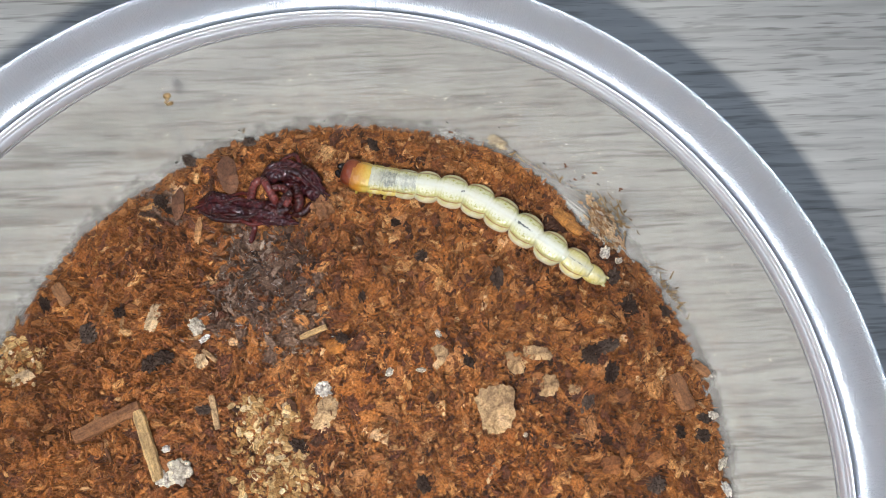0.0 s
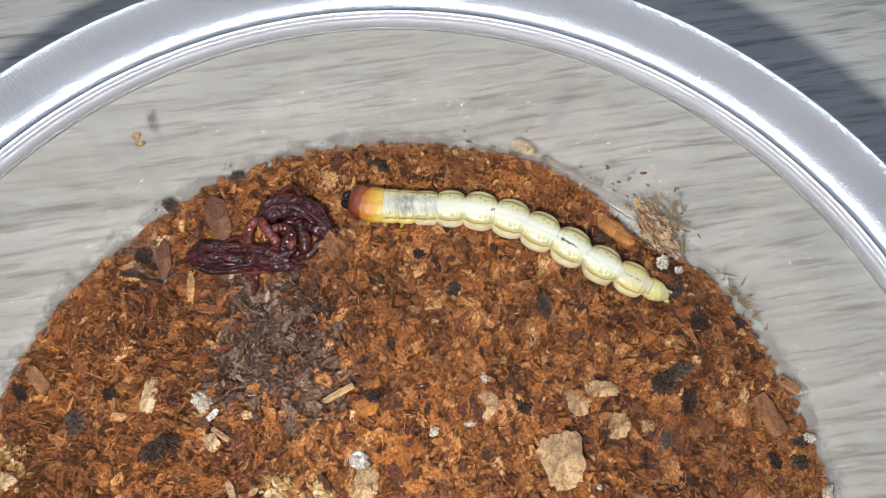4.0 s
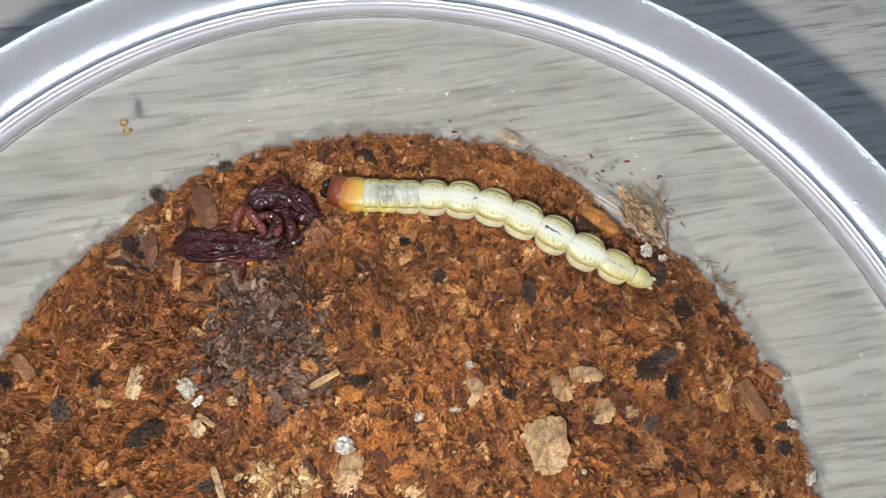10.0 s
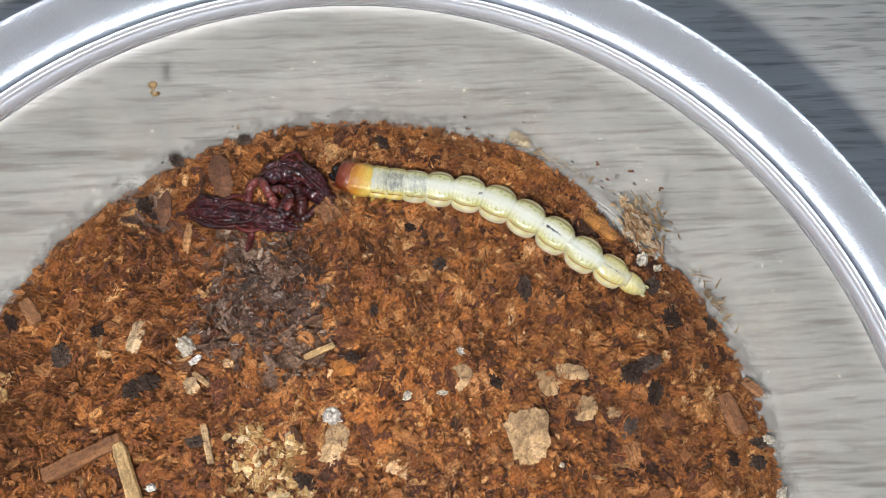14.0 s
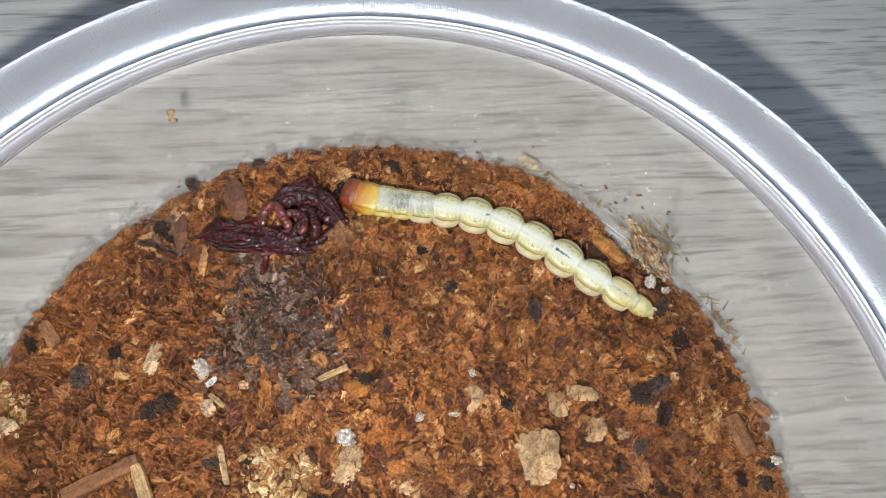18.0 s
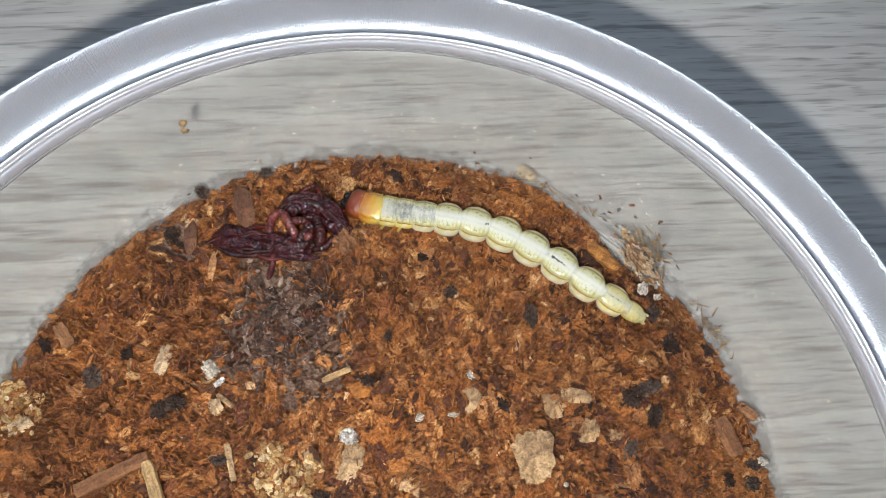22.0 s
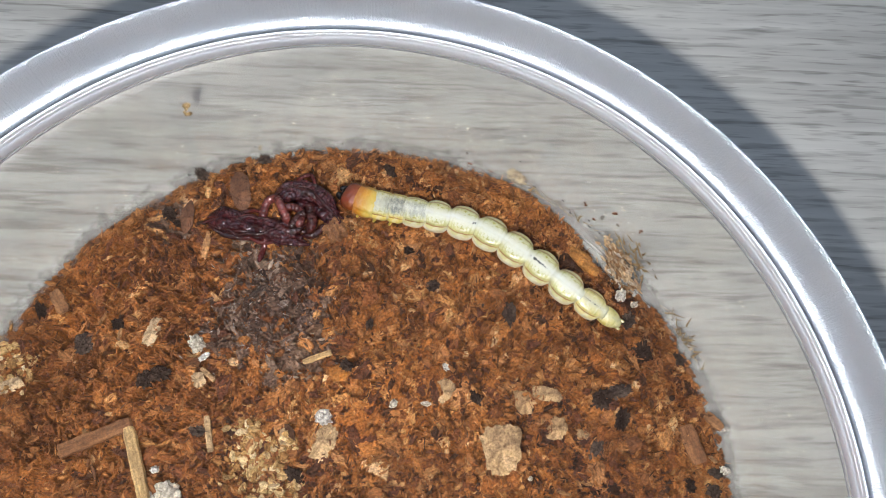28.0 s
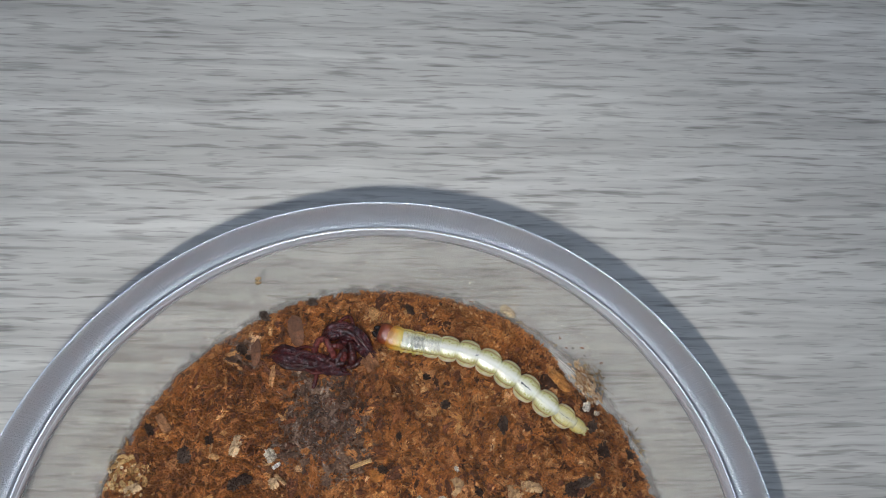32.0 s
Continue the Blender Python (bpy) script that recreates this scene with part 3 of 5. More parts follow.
def tub():
    t = tagged(new("tub"), "shallow clear plastic tub with a brushed aluminium rim", "container")
    bm = bmesh.new()
    lathe(bm, [(4.24, 1.2), (4.265, 1.9), (4.265, 1.997), (4.261, 2.008), (4.252, 2.012), (4.244, 2.006), (4.226, 1.975), (4.2, 1.9), (4.183, 1.83), (4.163, 1.765), (4.142, 1.717), (4.12, 1.683), (4.098, 1.662), (4.08, 1.651), (4.075, 1.645), (4.071, 1.6), (4.12, 1.57), (4.2, 1.2)])
    part("metal_rim", bm, M_RIM, t, "brushed aluminium rim")
    bm = bmesh.new()
    lathe(bm, [(4.054, 1.56), (4.054, 1.612), (4.05, 1.627), (4.043, 1.633), (4.036, 1.63), (4.03, 1.618), (4.026, 1.595), (4.03, 1.56), (4.045, 1.54)])
    part("bead", bm, M_BEAD, t, "bright rolled inner bead")
    bm = bmesh.new()
    lathe(bm, [(4.029, 1.6), (4.023, 1.588), (4.019, 1.57), (4.02, 1.558), (4.014, 1.553), (4.008, 1.541), (4.004, 1.52), (4.003, 1.495), (4.006, 1.47), (4.014, 1.452), (4.05, 1.46), (4.06, 1.52), (4.045, 1.555)])
    part("inner_lip", bm, M_BEAD, t, "thin grey inner lip")
    bm = bmesh.new()
    lathe(bm, [(4.006, 1.451), (3.998, 1.447), (3.995, 1.437), (3.998, 1.428), (4.006, 1.43)])
    part("wall_edge", bm, M_EDGE, t, "dark line where wall and lip meet")
    bm = bmesh.new()
    lathe(bm, [(4.004, 1.45), (3.642, 0.16), (3.632, 0.1), (3.62, 0.074), (3.56, 0.07), (3.56, 0.012), (3.62, 0.02), (3.67, 0.07), (3.69, 0.19), (4.05, 1.45)])
    w = part("clear_wall", bm, M_CLEAR, t, "clear plastic side wall")
    w.visible_shadow = False
    bm = bmesh.new()
    lathe(bm, [(3.558, 0.07), (0.02, 0.07), (0.02, 0.012), (3.558, 0.012)], 128)
    f = part("clear_base", bm, M_CLEAR, t, "clear plastic base")
    f.visible_shadow = False
    return t


# ---- substrate ----


BAY, BAYDEG, TUFT = 0.18, 46.5, 44.5


def edge(x, y):
    """How far out the ground reaches; it is drawn in from the wall on one side."""
    deg = math.degrees(math.atan2(y, x))
    return 3.6 - BAY * math.exp(-(((deg - BAYDEG) / 8) ** 2)) * (1 + 0.3 * noise.noise(Vector((x * 3, y * 3, 2))))


def mound():
    verts, faces, n, rings = [(0, 0, soil_z(0, 0) - 0.2)], [], 180, 70
    for i in range(1, rings + 1):
        r = 3.62 * i / rings
        for a in range(n):
            x, y = r * math.cos(a * 2 * math.pi / n), r * math.sin(a * 2 * math.pi / n)
            k = edge(3.66 * x / r, 3.66 * y / r) / 3.665
            x, y = x * k, y * k
            z = soil_z(x, y) - (0.05 if y < -1.0 else 0.2) if i < rings else 0.075
            verts.append((x, y, max(0.075, z)))
    faces += [(0, 1 + a, 1 + (a + 1) % n) for a in range(n)]
    for i in range(rings - 1):
        o = 1 + i * n
        faces += [(o + a, o + n + a, o + n + (a + 1) % n, o + (a + 1) % n) for a in range(n)]
    ob = raw("substrate", verts, faces, M_SOIL, smooth=True)
    return tagged(ob, "damp brown wood-flake substrate filling the tub base", "substrate", kind="stuff")


def drifts(shape, cell, rng):
    """A smooth random field of that shape, 0 to 1, with features of about so many cells."""
    ny, nx = shape
    coarse = rng.random((ny // cell + 3, nx // cell + 3))
    fy, fx = np.arange(ny) / cell, np.arange(nx) / cell
    iy, ix = fy.astype(int), fx.astype(int)
    ty, tx = (fy - iy)[:, None], (fx - ix)[None, :]
    ty, tx = ty * ty * (3 - 2 * ty), tx * tx * (3 - 2 * tx)
    a, b = coarse[iy][:, ix], coarse[iy][:, ix + 1]
    c, d = coarse[iy + 1][:, ix], coarse[iy + 1][:, ix + 1]
    return (a * (1 - tx) + b * tx) * (1 - ty) + (c * (1 - tx) + d * tx) * ty


def matted(base):
    """The packed top of the ground: ragged scraps pressed into one another, each with its tone and lie, with cracks between."""
    rng, step = np.random.default_rng(12), 0.0092
    xs, ys = np.arange(-3.69, 3.69, step), np.arange(-1.05, 3.69, step)
    nx, ny = len(xs), len(ys)
    cx, cy = xs[::5], ys[::5]
    low = np.array([[soil_z(x, y) for x in cx] for y in cy])
    low = np.array([np.interp(xs, cx, row) for row in low])
    ground = np.array([np.interp(ys, cy, col) for col in low.T]).T
    jag = drifts((ny, nx), 2, rng) + 0.7 * drifts((ny, nx), 4, rng) - 0.85
    clod = drifts((ny, nx), 30, rng) - 0.5
    shade = drifts((ny, nx), 55, rng) - 0.5 + 0.6 * (drifts((ny, nx), 18, rng) - 0.5)
    grit = drifts((ny, nx), 2, rng) - 0.5
    top = ground - 0.125 + 0.05 * clod + 0.02 * grit
    tone = 0.2 + 0.25 * drifts((ny, nx), 3, rng)
    mould = np.zeros((ny, nx))
    own = np.stack([np.tile(xs, (ny, 1)) * C, np.tile(ys[:, None], (1, nx)) * C, np.zeros((ny, nx))], -1)
    for n in range(62000):
        x, y = rng.uniform(-3.66, 3.66), rng.uniform(-1.0, 3.66)
        if x * x + y * y > 13.5:
            continue
        fibrous = 1.0 if x < -1.2 and y < 2.6 else 0.0
        le = min(0.26, (0.034 if n % 10 < 8 else 0.07) * math.exp(rng.normal(0.1, 0.5))) * (1.12 if fibrous else 1.0)
        wi = le * rng.uniform(0.3, 0.9) * (0.62 if fibrous else 1.0)
        lie = 5.0 * noise.noise(Vector((x * 1.4, y * 1.4, 9.0))) * (0.4 if fibrous else 1.0) + rng.normal(0, 0.8)
        reach = int(0.62 * le / step) + 2
        i, j = int((x + 3.69) / step), int((y + 1.05) / step)
        a, b, c, d = max(0, j - reach), min(ny, j + reach + 1), max(0, i - reach), min(nx, i + reach + 1)
        if b - a < 3 or d - c < 3:
            continue
        px, py = xs[None, c:d] - x, ys[a:b, None] - y
        u, v = px * math.cos(lie) + py * math.sin(lie), py * math.cos(lie) - px * math.sin(lie)
        su, sv = 2 * u / le, 2 * v / wi
        out = np.full(su.shape, -9.0)
        sides = rng.integers(4, 7)
        for k in range(sides):
            t = 6.2832 * (k + rng.uniform(-0.3, 0.3)) / sides
            out = np.maximum(out, (math.cos(t) * su + math.sin(t) * sv) / rng.uniform(0.7, 1.05) - 1)
        out = out + (0.4 if le < 0.1 else 0.22) * jag[a:b, c:d]
        z = ground[min(ny - 1, max(0, j)), min(nx - 1, max(0, i))] + 0.07 * clod[min(ny - 1, max(0, j)), min(nx - 1, max(0, i))] + rng.uniform(-0.11, 0.0) + 0.16 * min(le, 0.2)
        z = z + rng.normal(0, 0.32) * u + rng.normal(0, 0.45) * v - 0.012 * np.clip((out + 0.25) / 0.25, 0, 1) ** 2 + 0.02 * grit[a:b, c:d]
        won = (out < 0) & (z > top[a:b, c:d])
        if not won.any():
            continue
        top[a:b, c:d][won] = z[won]
        q = max(0.14, rng.normal(0.49, 0.21)) + 0.3 * shade[min(ny - 1, max(0, j)), min(nx - 1, max(0, i))] 
        q -= 0.12 * math.exp(-((x + 1.1) ** 2 + (y - 2.35) ** 2))  # darker round the bloodworms
        if fibrous:
            q = 0.44 + 0.65 * (q - 0.5)
        if rng.random() < (0.02 if fibrous else 0.045):
            q = rng.uniform(0.06, 0.2)
        elif rng.random() < 0.05:
            q = rng.uniform(0.8, 0.98)
        tone[a:b, c:d][won] = min(1.0, max(0.0, q))
        mould[a:b, c:d][won] = 1.0 if in_mould(x, y) and rng.random() < 0.75 else 0.0
        seat = rng.uniform(0, 0.2, 3)
        own[a:b, c:d][won] = np.stack([u * C + seat[0], v * C + seat[1], np.full(u.shape, seat[2])], -1)[won]
    far, angle = np.hypot(xs[None, :] + 0.03, ys[:, None] + 0.035), np.degrees(np.arctan2(ys[:, None], xs[None, :]))
    brim = 3.63 - BAY * np.exp(-(((angle - BAYDEG) / 8) ** 2)) + 0.05 * (drifts((ny, nx), 12, rng) - 0.6)
    inside = far < brim
    top = np.minimum(top, ground + 0.01 - 0.1 * np.clip((far - brim + 0.16) / 0.16, 0, 1) + 0.03 * grit)
    top = np.where(inside, np.maximum(top, 0.08), 0.074)
    grown = inside.copy()
    grown[1:] |= inside[:-1]
    grown[:-1] |= inside[1:]
    grown[:, 1:] |= grown[:, :-1].copy()
    grown[:, :-1] |= grown[:, 1:].copy()
    index = np.full((ny, nx), -1)
    index[grown] = np.arange(grown.sum())
    quads = np.stack([index[:-1, :-1], index[:-1, 1:], index[1:, 1:], index[1:, :-1]], -1).reshape(-1, 4)
    quads = quads[(quads >= 0).all(1)]
    gx, gy = np.meshgrid(xs, ys)
    ob = raw("matted_flakes", np.stack([gx[grown], gy[grown], top[grown]], -1), quads.tolist(), M_MATTED, base, "matted brown wood flakes and fibres")
    for name, field in (("tone", tone), ("mould", mould)):
        ob.data.attributes.new(name, "FLOAT", "POINT").data.foreach_set("value", field[grown].astype(np.float32))
    ob.data.attributes.new("grain", "FLOAT_VECTOR", "POINT").data.foreach_set("vector", own[grown].astype(np.float32).ravel())
    ob["kind"] = "stuff"


def scatter(name, spots, sizes, material, parent, rng, lift=0.0, tilt=0.55, thick=0.25, label="", aim=None):
    """Many small flat five-sided flakes in one mesh: spots (x, y) and sizes (length, width)."""
    verts, faces, own = [], [], []
    for (x, y), (le, wi) in zip(spots, sizes):
        lie = 5.0 * noise.noise(Vector((x * 1.4, y * 1.4, 9.0))) + rng.gauss(0, 0.75) if aim is None else radians(aim) + rng.gauss(0, 0.35)
        m = Euler((rng.gauss(0, tilt), rng.gauss(0, tilt), lie), "XYZ").to_matrix()
        th = max(0.006, thick * wi)
        z = soil_z(x, y) + rng.uniform(-0.045, 0.035) + lift
        o, k = len(verts), 6
        turn = rng.uniform(0, 6.28)
        ring = [(0.5 * le * rng.uniform(0.45, 1.15) * math.cos(turn + 1.0472 * j), 0.5 * wi * rng.uniform(0.45, 1.15) * math.sin(turn + 1.0472 * j)) for j in range(k)]
        bend = rng.uniform(-0.25, 0.25) * wi
        shift = (rng.uniform(0, 0.2), rng.uniform(0, 0.2), rng.uniform(0, 0.2))
        for side in (1, -1):
            for px, py in ring:
                own.append((px * C + shift[0], py * C + shift[1], shift[2] + side * 0.0002))
                q = m @ Vector((px, py, side * th / 2 + bend * (4 * px * px / (le * le))))
                verts.append((x + q.x, y + q.y, z + q.z))
        faces.append(tuple(o + j for j in range(k)))
        faces.append(tuple(o + k + j for j in reversed(range(k))))
        faces += [(o + j, o + k + j, o + k + (j + 1) % k, o + (j + 1) % k) for j in range(k)]
    ob = raw(name, verts, faces, material, parent, label)
    ob.data.attributes.new("grain", "FLOAT_VECTOR", "POINT").data.foreach_set("vector", np.array(own, dtype=np.float32).ravel())
    ob["kind"] = "stuff"
    return ob


MOULD = [(-1.000, 2.174), (-0.839, 1.941), (-0.666, 1.489), (-1.058, 1.597)]  # middles of the mouldy ground
FILM = (-1.989, 2.729)  # a thin greyish patch beside the bloodworms
CRUMBS = [((-0.826, 0.425), 0.2), ((-0.670, 0.075), 0.33), ((-0.458, -0.021), 0.25), ((-0.921, 0.629), 0.12), ((-3.255, 1.039), 0.25), ((-3.502, 1.261), 0.24), ((-0.571, 0.530), 0.12)]


def in_mould(x, y):
    d = min(min(math.hypot(x - mx, y - my) for mx, my in MOULD), 0.17 + math.hypot(x - FILM[0], y - FILM[1]))
    return d + 0.2 * noise.noise(Vector((x * 3, y * 3, 1.5))) + 0.34 * noise.noise(Vector((x * 14, y * 14, 4.5))) < 0.36


def substrate():
    base = mound()
    matted(base)
    rng = random.Random(4)
    brown, brown_s, grey, grey_s, dust, dust_s = [], [], [], [], [], []
    while len(brown) < 4500:
        a, r = rng.uniform(0, 6.2832), 3.66 * math.sqrt(rng.random())
        x, y = r * math.cos(a), r * math.sin(a)
        if y < -0.9 and rng.random() < 0.7 or r > edge(x, y) - 0.03:
            continue
        le = min(0.22, 0.056 * math.exp(rng.gauss(0.1, 0.5)))
        s = (le, le * rng.uniform(0.15, 0.6))
        if in_mould(x, y) and rng.random() < 0.55:
            grey.append((x, y)), grey_s.append(s)
        else:
            brown.append((x, y)), brown_s.append(s)
    while len(dust) < 8000:
        a, r = rng.uniform(0, 6.2832), 3.66 * math.sqrt(rng.random())
        x, y = r * math.cos(a), r * math.sin(a)
        if y > -0.9 and r < edge(x, y) and not in_mould(x, y):
            le = rng.uniform(0.035, 0.12)
            dust.append((x, y)), dust_s.append((le, rng.uniform(0.006, 0.014)))
    scatter("flakes", brown, brown_s, M_FLAKE, base, rng, -0.012, 0.4)
    sheets, sheets_s = [], []
    while len(sheets) < 160:
        a, r = rng.uniform(0, 6.2832), 3.64 * math.sqrt(rng.random())
        x, y = r * math.cos(a), r * math.sin(a)
        if y > -0.9 and r < edge(x, y) and not in_mould(x, y):
            le = rng.uniform(0.08, 0.19)
            sheets.append((x, y)), sheets_s.append((le, le * rng.uniform(0.35, 0.8)))
    scatter("sheet_flakes", sheets, sheets_s, M_FLAKE, base, rng, -0.01, 0.2, 0.16)
    scatter("fibres", dust, dust_s, M_FLAKE, base, rng, 0.0, 0.4, 0.7)
    for _ in range(150):
        mx, my = rng.choice(MOULD)
        x, y = mx + rng.gauss(0, 0.2), my + rng.gauss(0, 0.2)
        if in_mould(x, y):
            le = rng.uniform(0.03, 0.09)
            grey.append((x, y)), grey_s.append((le, le * rng.uniform(0.2, 0.7)))
    pale, pale_s = [], []
    for (cx, cy), rad in CRUMBS:
        for _ in range(int(1250 * rad * rad + 40)):
            a, r = rng.uniform(0, 6.28), rad * math.sqrt(rng.random()) * (1 + 0.3 * rng.gauss(0, 0.6))
            x, y = cx + r * math.cos(a), cy + r * math.sin(a)
            if math.hypot(x, y) < 3.66:
                le = rng.uniform(0.025, 0.13)
                pale.append((x, y)), pale_s.append((le, le * rng.uniform(0.35, 0.9)))
    scatter("mouldy_flakes", grey, grey_s, M_GREYED, base, rng, 0.008, 0.5, label="greyish mouldy flakes")
    scatter("pale_crumbs", pale, pale_s, M_PALE, base, rng, 0.008, 0.45, 0.3, "pale yellow wood crumbs")
    hair, hair_s = [], []
    while len(hair) < 260:
        mx, my = rng.choice(MOULD)
        x, y = mx + rng.gauss(0, 0.24), my + rng.gauss(0, 0.24)
        le = rng.uniform(0.02, 0.07)
        hair.append((x, y)), hair_s.append((le, 0.0024))
    scatter("mould_threads", hair, hair_s, M_FUZZ, base, rng, 0.03, 0.8, 0.8, "grey-white mould threads")
    # larger chips, one object each
    shapes = []
    for k in range(14):
        bm = bmesh.new()
        n = rng.choice((4, 5, 5, 6))
        top = []
        for lay in (0.5, -0.5):
            ring = []
            for j in range(n):
                if lay > 0:
                    top.append((0.5 * rng.uniform(0.7, 1.1) * math.cos(6.283 * j / n + 0.5), rng.uniform(0.32, 0.52) * 0.5 * math.sin(6.283 * j / n + 0.5), rng.uniform(-0.06, 0.06)))
                px, py, pz = top[j]
                f = 1.0 if lay > 0 else 0.93
                ring.append(bm.verts.new((px * f, py * f, pz + 0.07 * lay * 2)))
            if lay > 0:
                up = ring
        bm.faces.new(up), bm.faces.new(ring[::-1])
        for j in range(n):
            bm.faces.new((up[j], ring[j], ring[(j + 1) % n], up[(j + 1) % n]))
        bmesh.ops.recalc_face_normals(bm, faces=bm.faces)
        bmesh.ops.scale(bm, vec=(C, C, C), verts=bm.verts)
        me = bpy.data.meshes.new("wood_chip")
        bm.to_mesh(me), bm.free()
        shapes.append(me)
    made = 0
    while made < 290:
        a, r = rng.uniform(0, 6.2832), 3.62 * math.sqrt(rng.random())
        x, y = r * math.cos(a), r * math.sin(a)
        if y < -0.5 or r > edge(x, y) - 0.05 or in_mould(x, y) or near_beast(x, y):
            continue
        le = rng.uniform(0.08, 0.19)
        ob = placed("wood_chip", rng.choice(shapes), M_CHIP, base)
        ob.matrix_basis = Matrix.LocRotScale((x * C, y * C, (soil_z(x, y) - 0.005) * C), Euler((rng.gauss(0, 0.25), rng.gauss(0, 0.25), rng.uniform(0, 6.28))), (le, le * rng.uniform(0.5, 1.2), le * 0.8))
        made += 1


# ---- larva ----
# middle line of the resting body: x, y of each piece, half width, half length
SPINE = [
    ("head", (-0.137, 2.971), 0.13, 0.07),
    ("pronotum", (-0.005, 2.926), 0.158, 0.088),
    ("mesothorax", (0.137, 2.901), 0.156, 0.085),
    ("metathorax", (0.284, 2.881), 0.152, 0.088),
    ("segment", (0.456, 2.859), 0.148, 0.11),
    ("segment", (0.673, 2.834), 0.16, 0.135),
    ("segment", (0.928, 2.789), 0.168, 0.145),
    ("segment", (1.192, 2.696), 0.17, 0.15),
    ("segment", (1.440, 2.558), 0.17, 0.15),
    ("segment", (1.692, 2.395), 0.168, 0.15),
    ("segment", (1.940, 2.218), 0.16, 0.145),
    ("segment", (2.175, 2.07), 0.14, 0.135),
    ("tail_segment", (2.368, 1.958), 0.115, 0.135),
]


def near_beast(x, y):
    return any(math.hypot(x - p[0], y - p[1]) < 0.3 for _, p, _, _ in SPINE) or math.hypot(x + 1.0, y - 2.7) < 0.75


def heading(i):
    a, b = SPINE[max(i - 1, 0)][1], SPINE[min(i + 1, len(SPINE) - 1)][1]
    return math.degrees(math.atan2(b[1] - a[1], b[0] - a[0]))


def segment_mesh(w, h, half, power, bulge=1.0, taper=0.0, n=28, m=15, side_fold=0.0):
    """A flattened barrel along x, rounded off at both ends, with a side fold and a dorsal furrow."""
    bm = bmesh.new()
    rings = []
    for i in range(m):
        u = -1 + 2 * i / (m - 1)
        x = half * (1.13 if power < 4 else 1.2) * math.sin(u * math.pi / 2)
        prof = max(0.0, 1 - abs(math.sin(u * math.pi / 2)) ** power) ** 0.5
        prof = ((0.58 + 0.42 * prof) if power < 4 else (0.66 + 0.34 * prof)) if 0 < i < m - 1 else 0.3
        prof *= bulge * (1 - taper * (u + 1) / 2)
        ring = []
        for j in range(n):
            a = 2 * math.pi * j / n
            c, s = math.cos(a), math.sin(a)
            ry = w * prof * math.copysign(abs(c) ** 0.85, c)
            rz = h * prof * math.copysign(abs(s) ** 0.9, s)
            fold = 1 - side_fold * math.exp(-((abs(c) - 0.8) / 0.1) ** 2) * (s > 0)
            rz -= 0.05 * h * math.exp(-(c / 0.12) ** 2) * (s > 0)
            ring.append(bm.verts.new((x, ry * fold, rz * fold)))
        rings.append(ring)
    for p, q in zip(rings, rings[1:]):
        for j in range(n):
            bm.faces.new((p[j], p[(j + 1) % n], q[(j + 1) % n], q[j])).smooth = True
    bm.faces.new(rings[0][::-1]), bm.faces.new(rings[-1])
    return bm


def ring_mesh(w, h, half, seed, waist=0.7, folds=0, n=56, m=33):
    """A body ring: round side lobes pinched at the joints, a seam and a thick fold along each side; its own coordinates go into "skin"."""
    bm = bmesh.new()
    skin_layer = bm.verts.layers.float_vector.new("skin")
    rings = []
    for i in range(m):
        u = -1 + 2 * i / (m - 1)
        e = max(0.0, 1 - (u / 0.76) ** 2) ** 0.58
        core = w * waist
        lobe, high = (w - core) * e, h * (0.93 + 0.07 * e)
        if folds:
            high *= 1 - 0.06 * (0.5 + 0.5 * math.cos(1.3 * u * math.pi * folds))
            core *= 1 - 0.025 * (0.5 + 0.5 * math.cos(1.3 * u * math.pi * folds))
        if i in (0, m - 1):
            core, high = core * 0.85, high * 0.85
        ring = []
        for j in range(n):
            a = 2 * math.pi * j / n
            c, q = math.cos(a), math.sin(a)
            rise = math.degrees(math.atan2(q, abs(c)))
            f = 1 + e * (0.05 * math.exp(-(((rise + 2) / 11) ** 2)) - 0.085 * math.exp(-(((rise - 29) / 8) ** 2)) + 0.035 * math.exp(-(((rise - 52) / 12) ** 2)))
            f += 0.025 * e * noise.noise(Vector((u * 2.2 + seed * 7, c * 2.2, q * 2.2)))
            out = abs(c) ** 0.85
            y = math.copysign((core * out + lobe * out**2.2) * f, c)
            z = high * math.copysign(abs(q) ** 0.9, q) * f - 0.04 * h * math.exp(-((c / 0.12) ** 2)) * (q > 0)
            vert = bm.verts.new((half * 1.3 * u, y, z))
            vert[skin_layer] = (u, math.copysign(1 - rise / 90, c), seed * 0.37)
            ring.append(vert)
        rings.append(ring)
    for p, r in zip(rings, rings[1:]):
        for j in range(n):
            bm.faces.new((p[j], p[(j + 1) % n], r[(j + 1) % n], r[j])).smooth = True
    bm.faces.new(rings[0][::-1]), bm.faces.new(rings[-1])
    return bm


def fold_mesh(w, half, side, waist=0.7):
    """The thin translucent fold that edges one side lobe."""
    bm, line = bmesh.new(), []
    for i in range(15):
        u = -0.7 + 1.4 * i / 14
        e = max(0.0, 1 - (u / 0.76) ** 2) ** 0.58
        line.append(Vector((half * 1.3 * u, side * (w * waist + (w - w * waist) * e) * 0.985, -0.012)))
    tube(bm, line, 0.013, 8)
    return bm


def ball(bm, at, size, n=12):
    bmesh.ops.create_uvsphere(bm, u_segments=n, v_segments=n * 2 // 3, radius=1, matrix=Matrix.Translation(at) @ Matrix.Diagonal((*size, 1)))
    for f in bm.faces:
        f.smooth = True


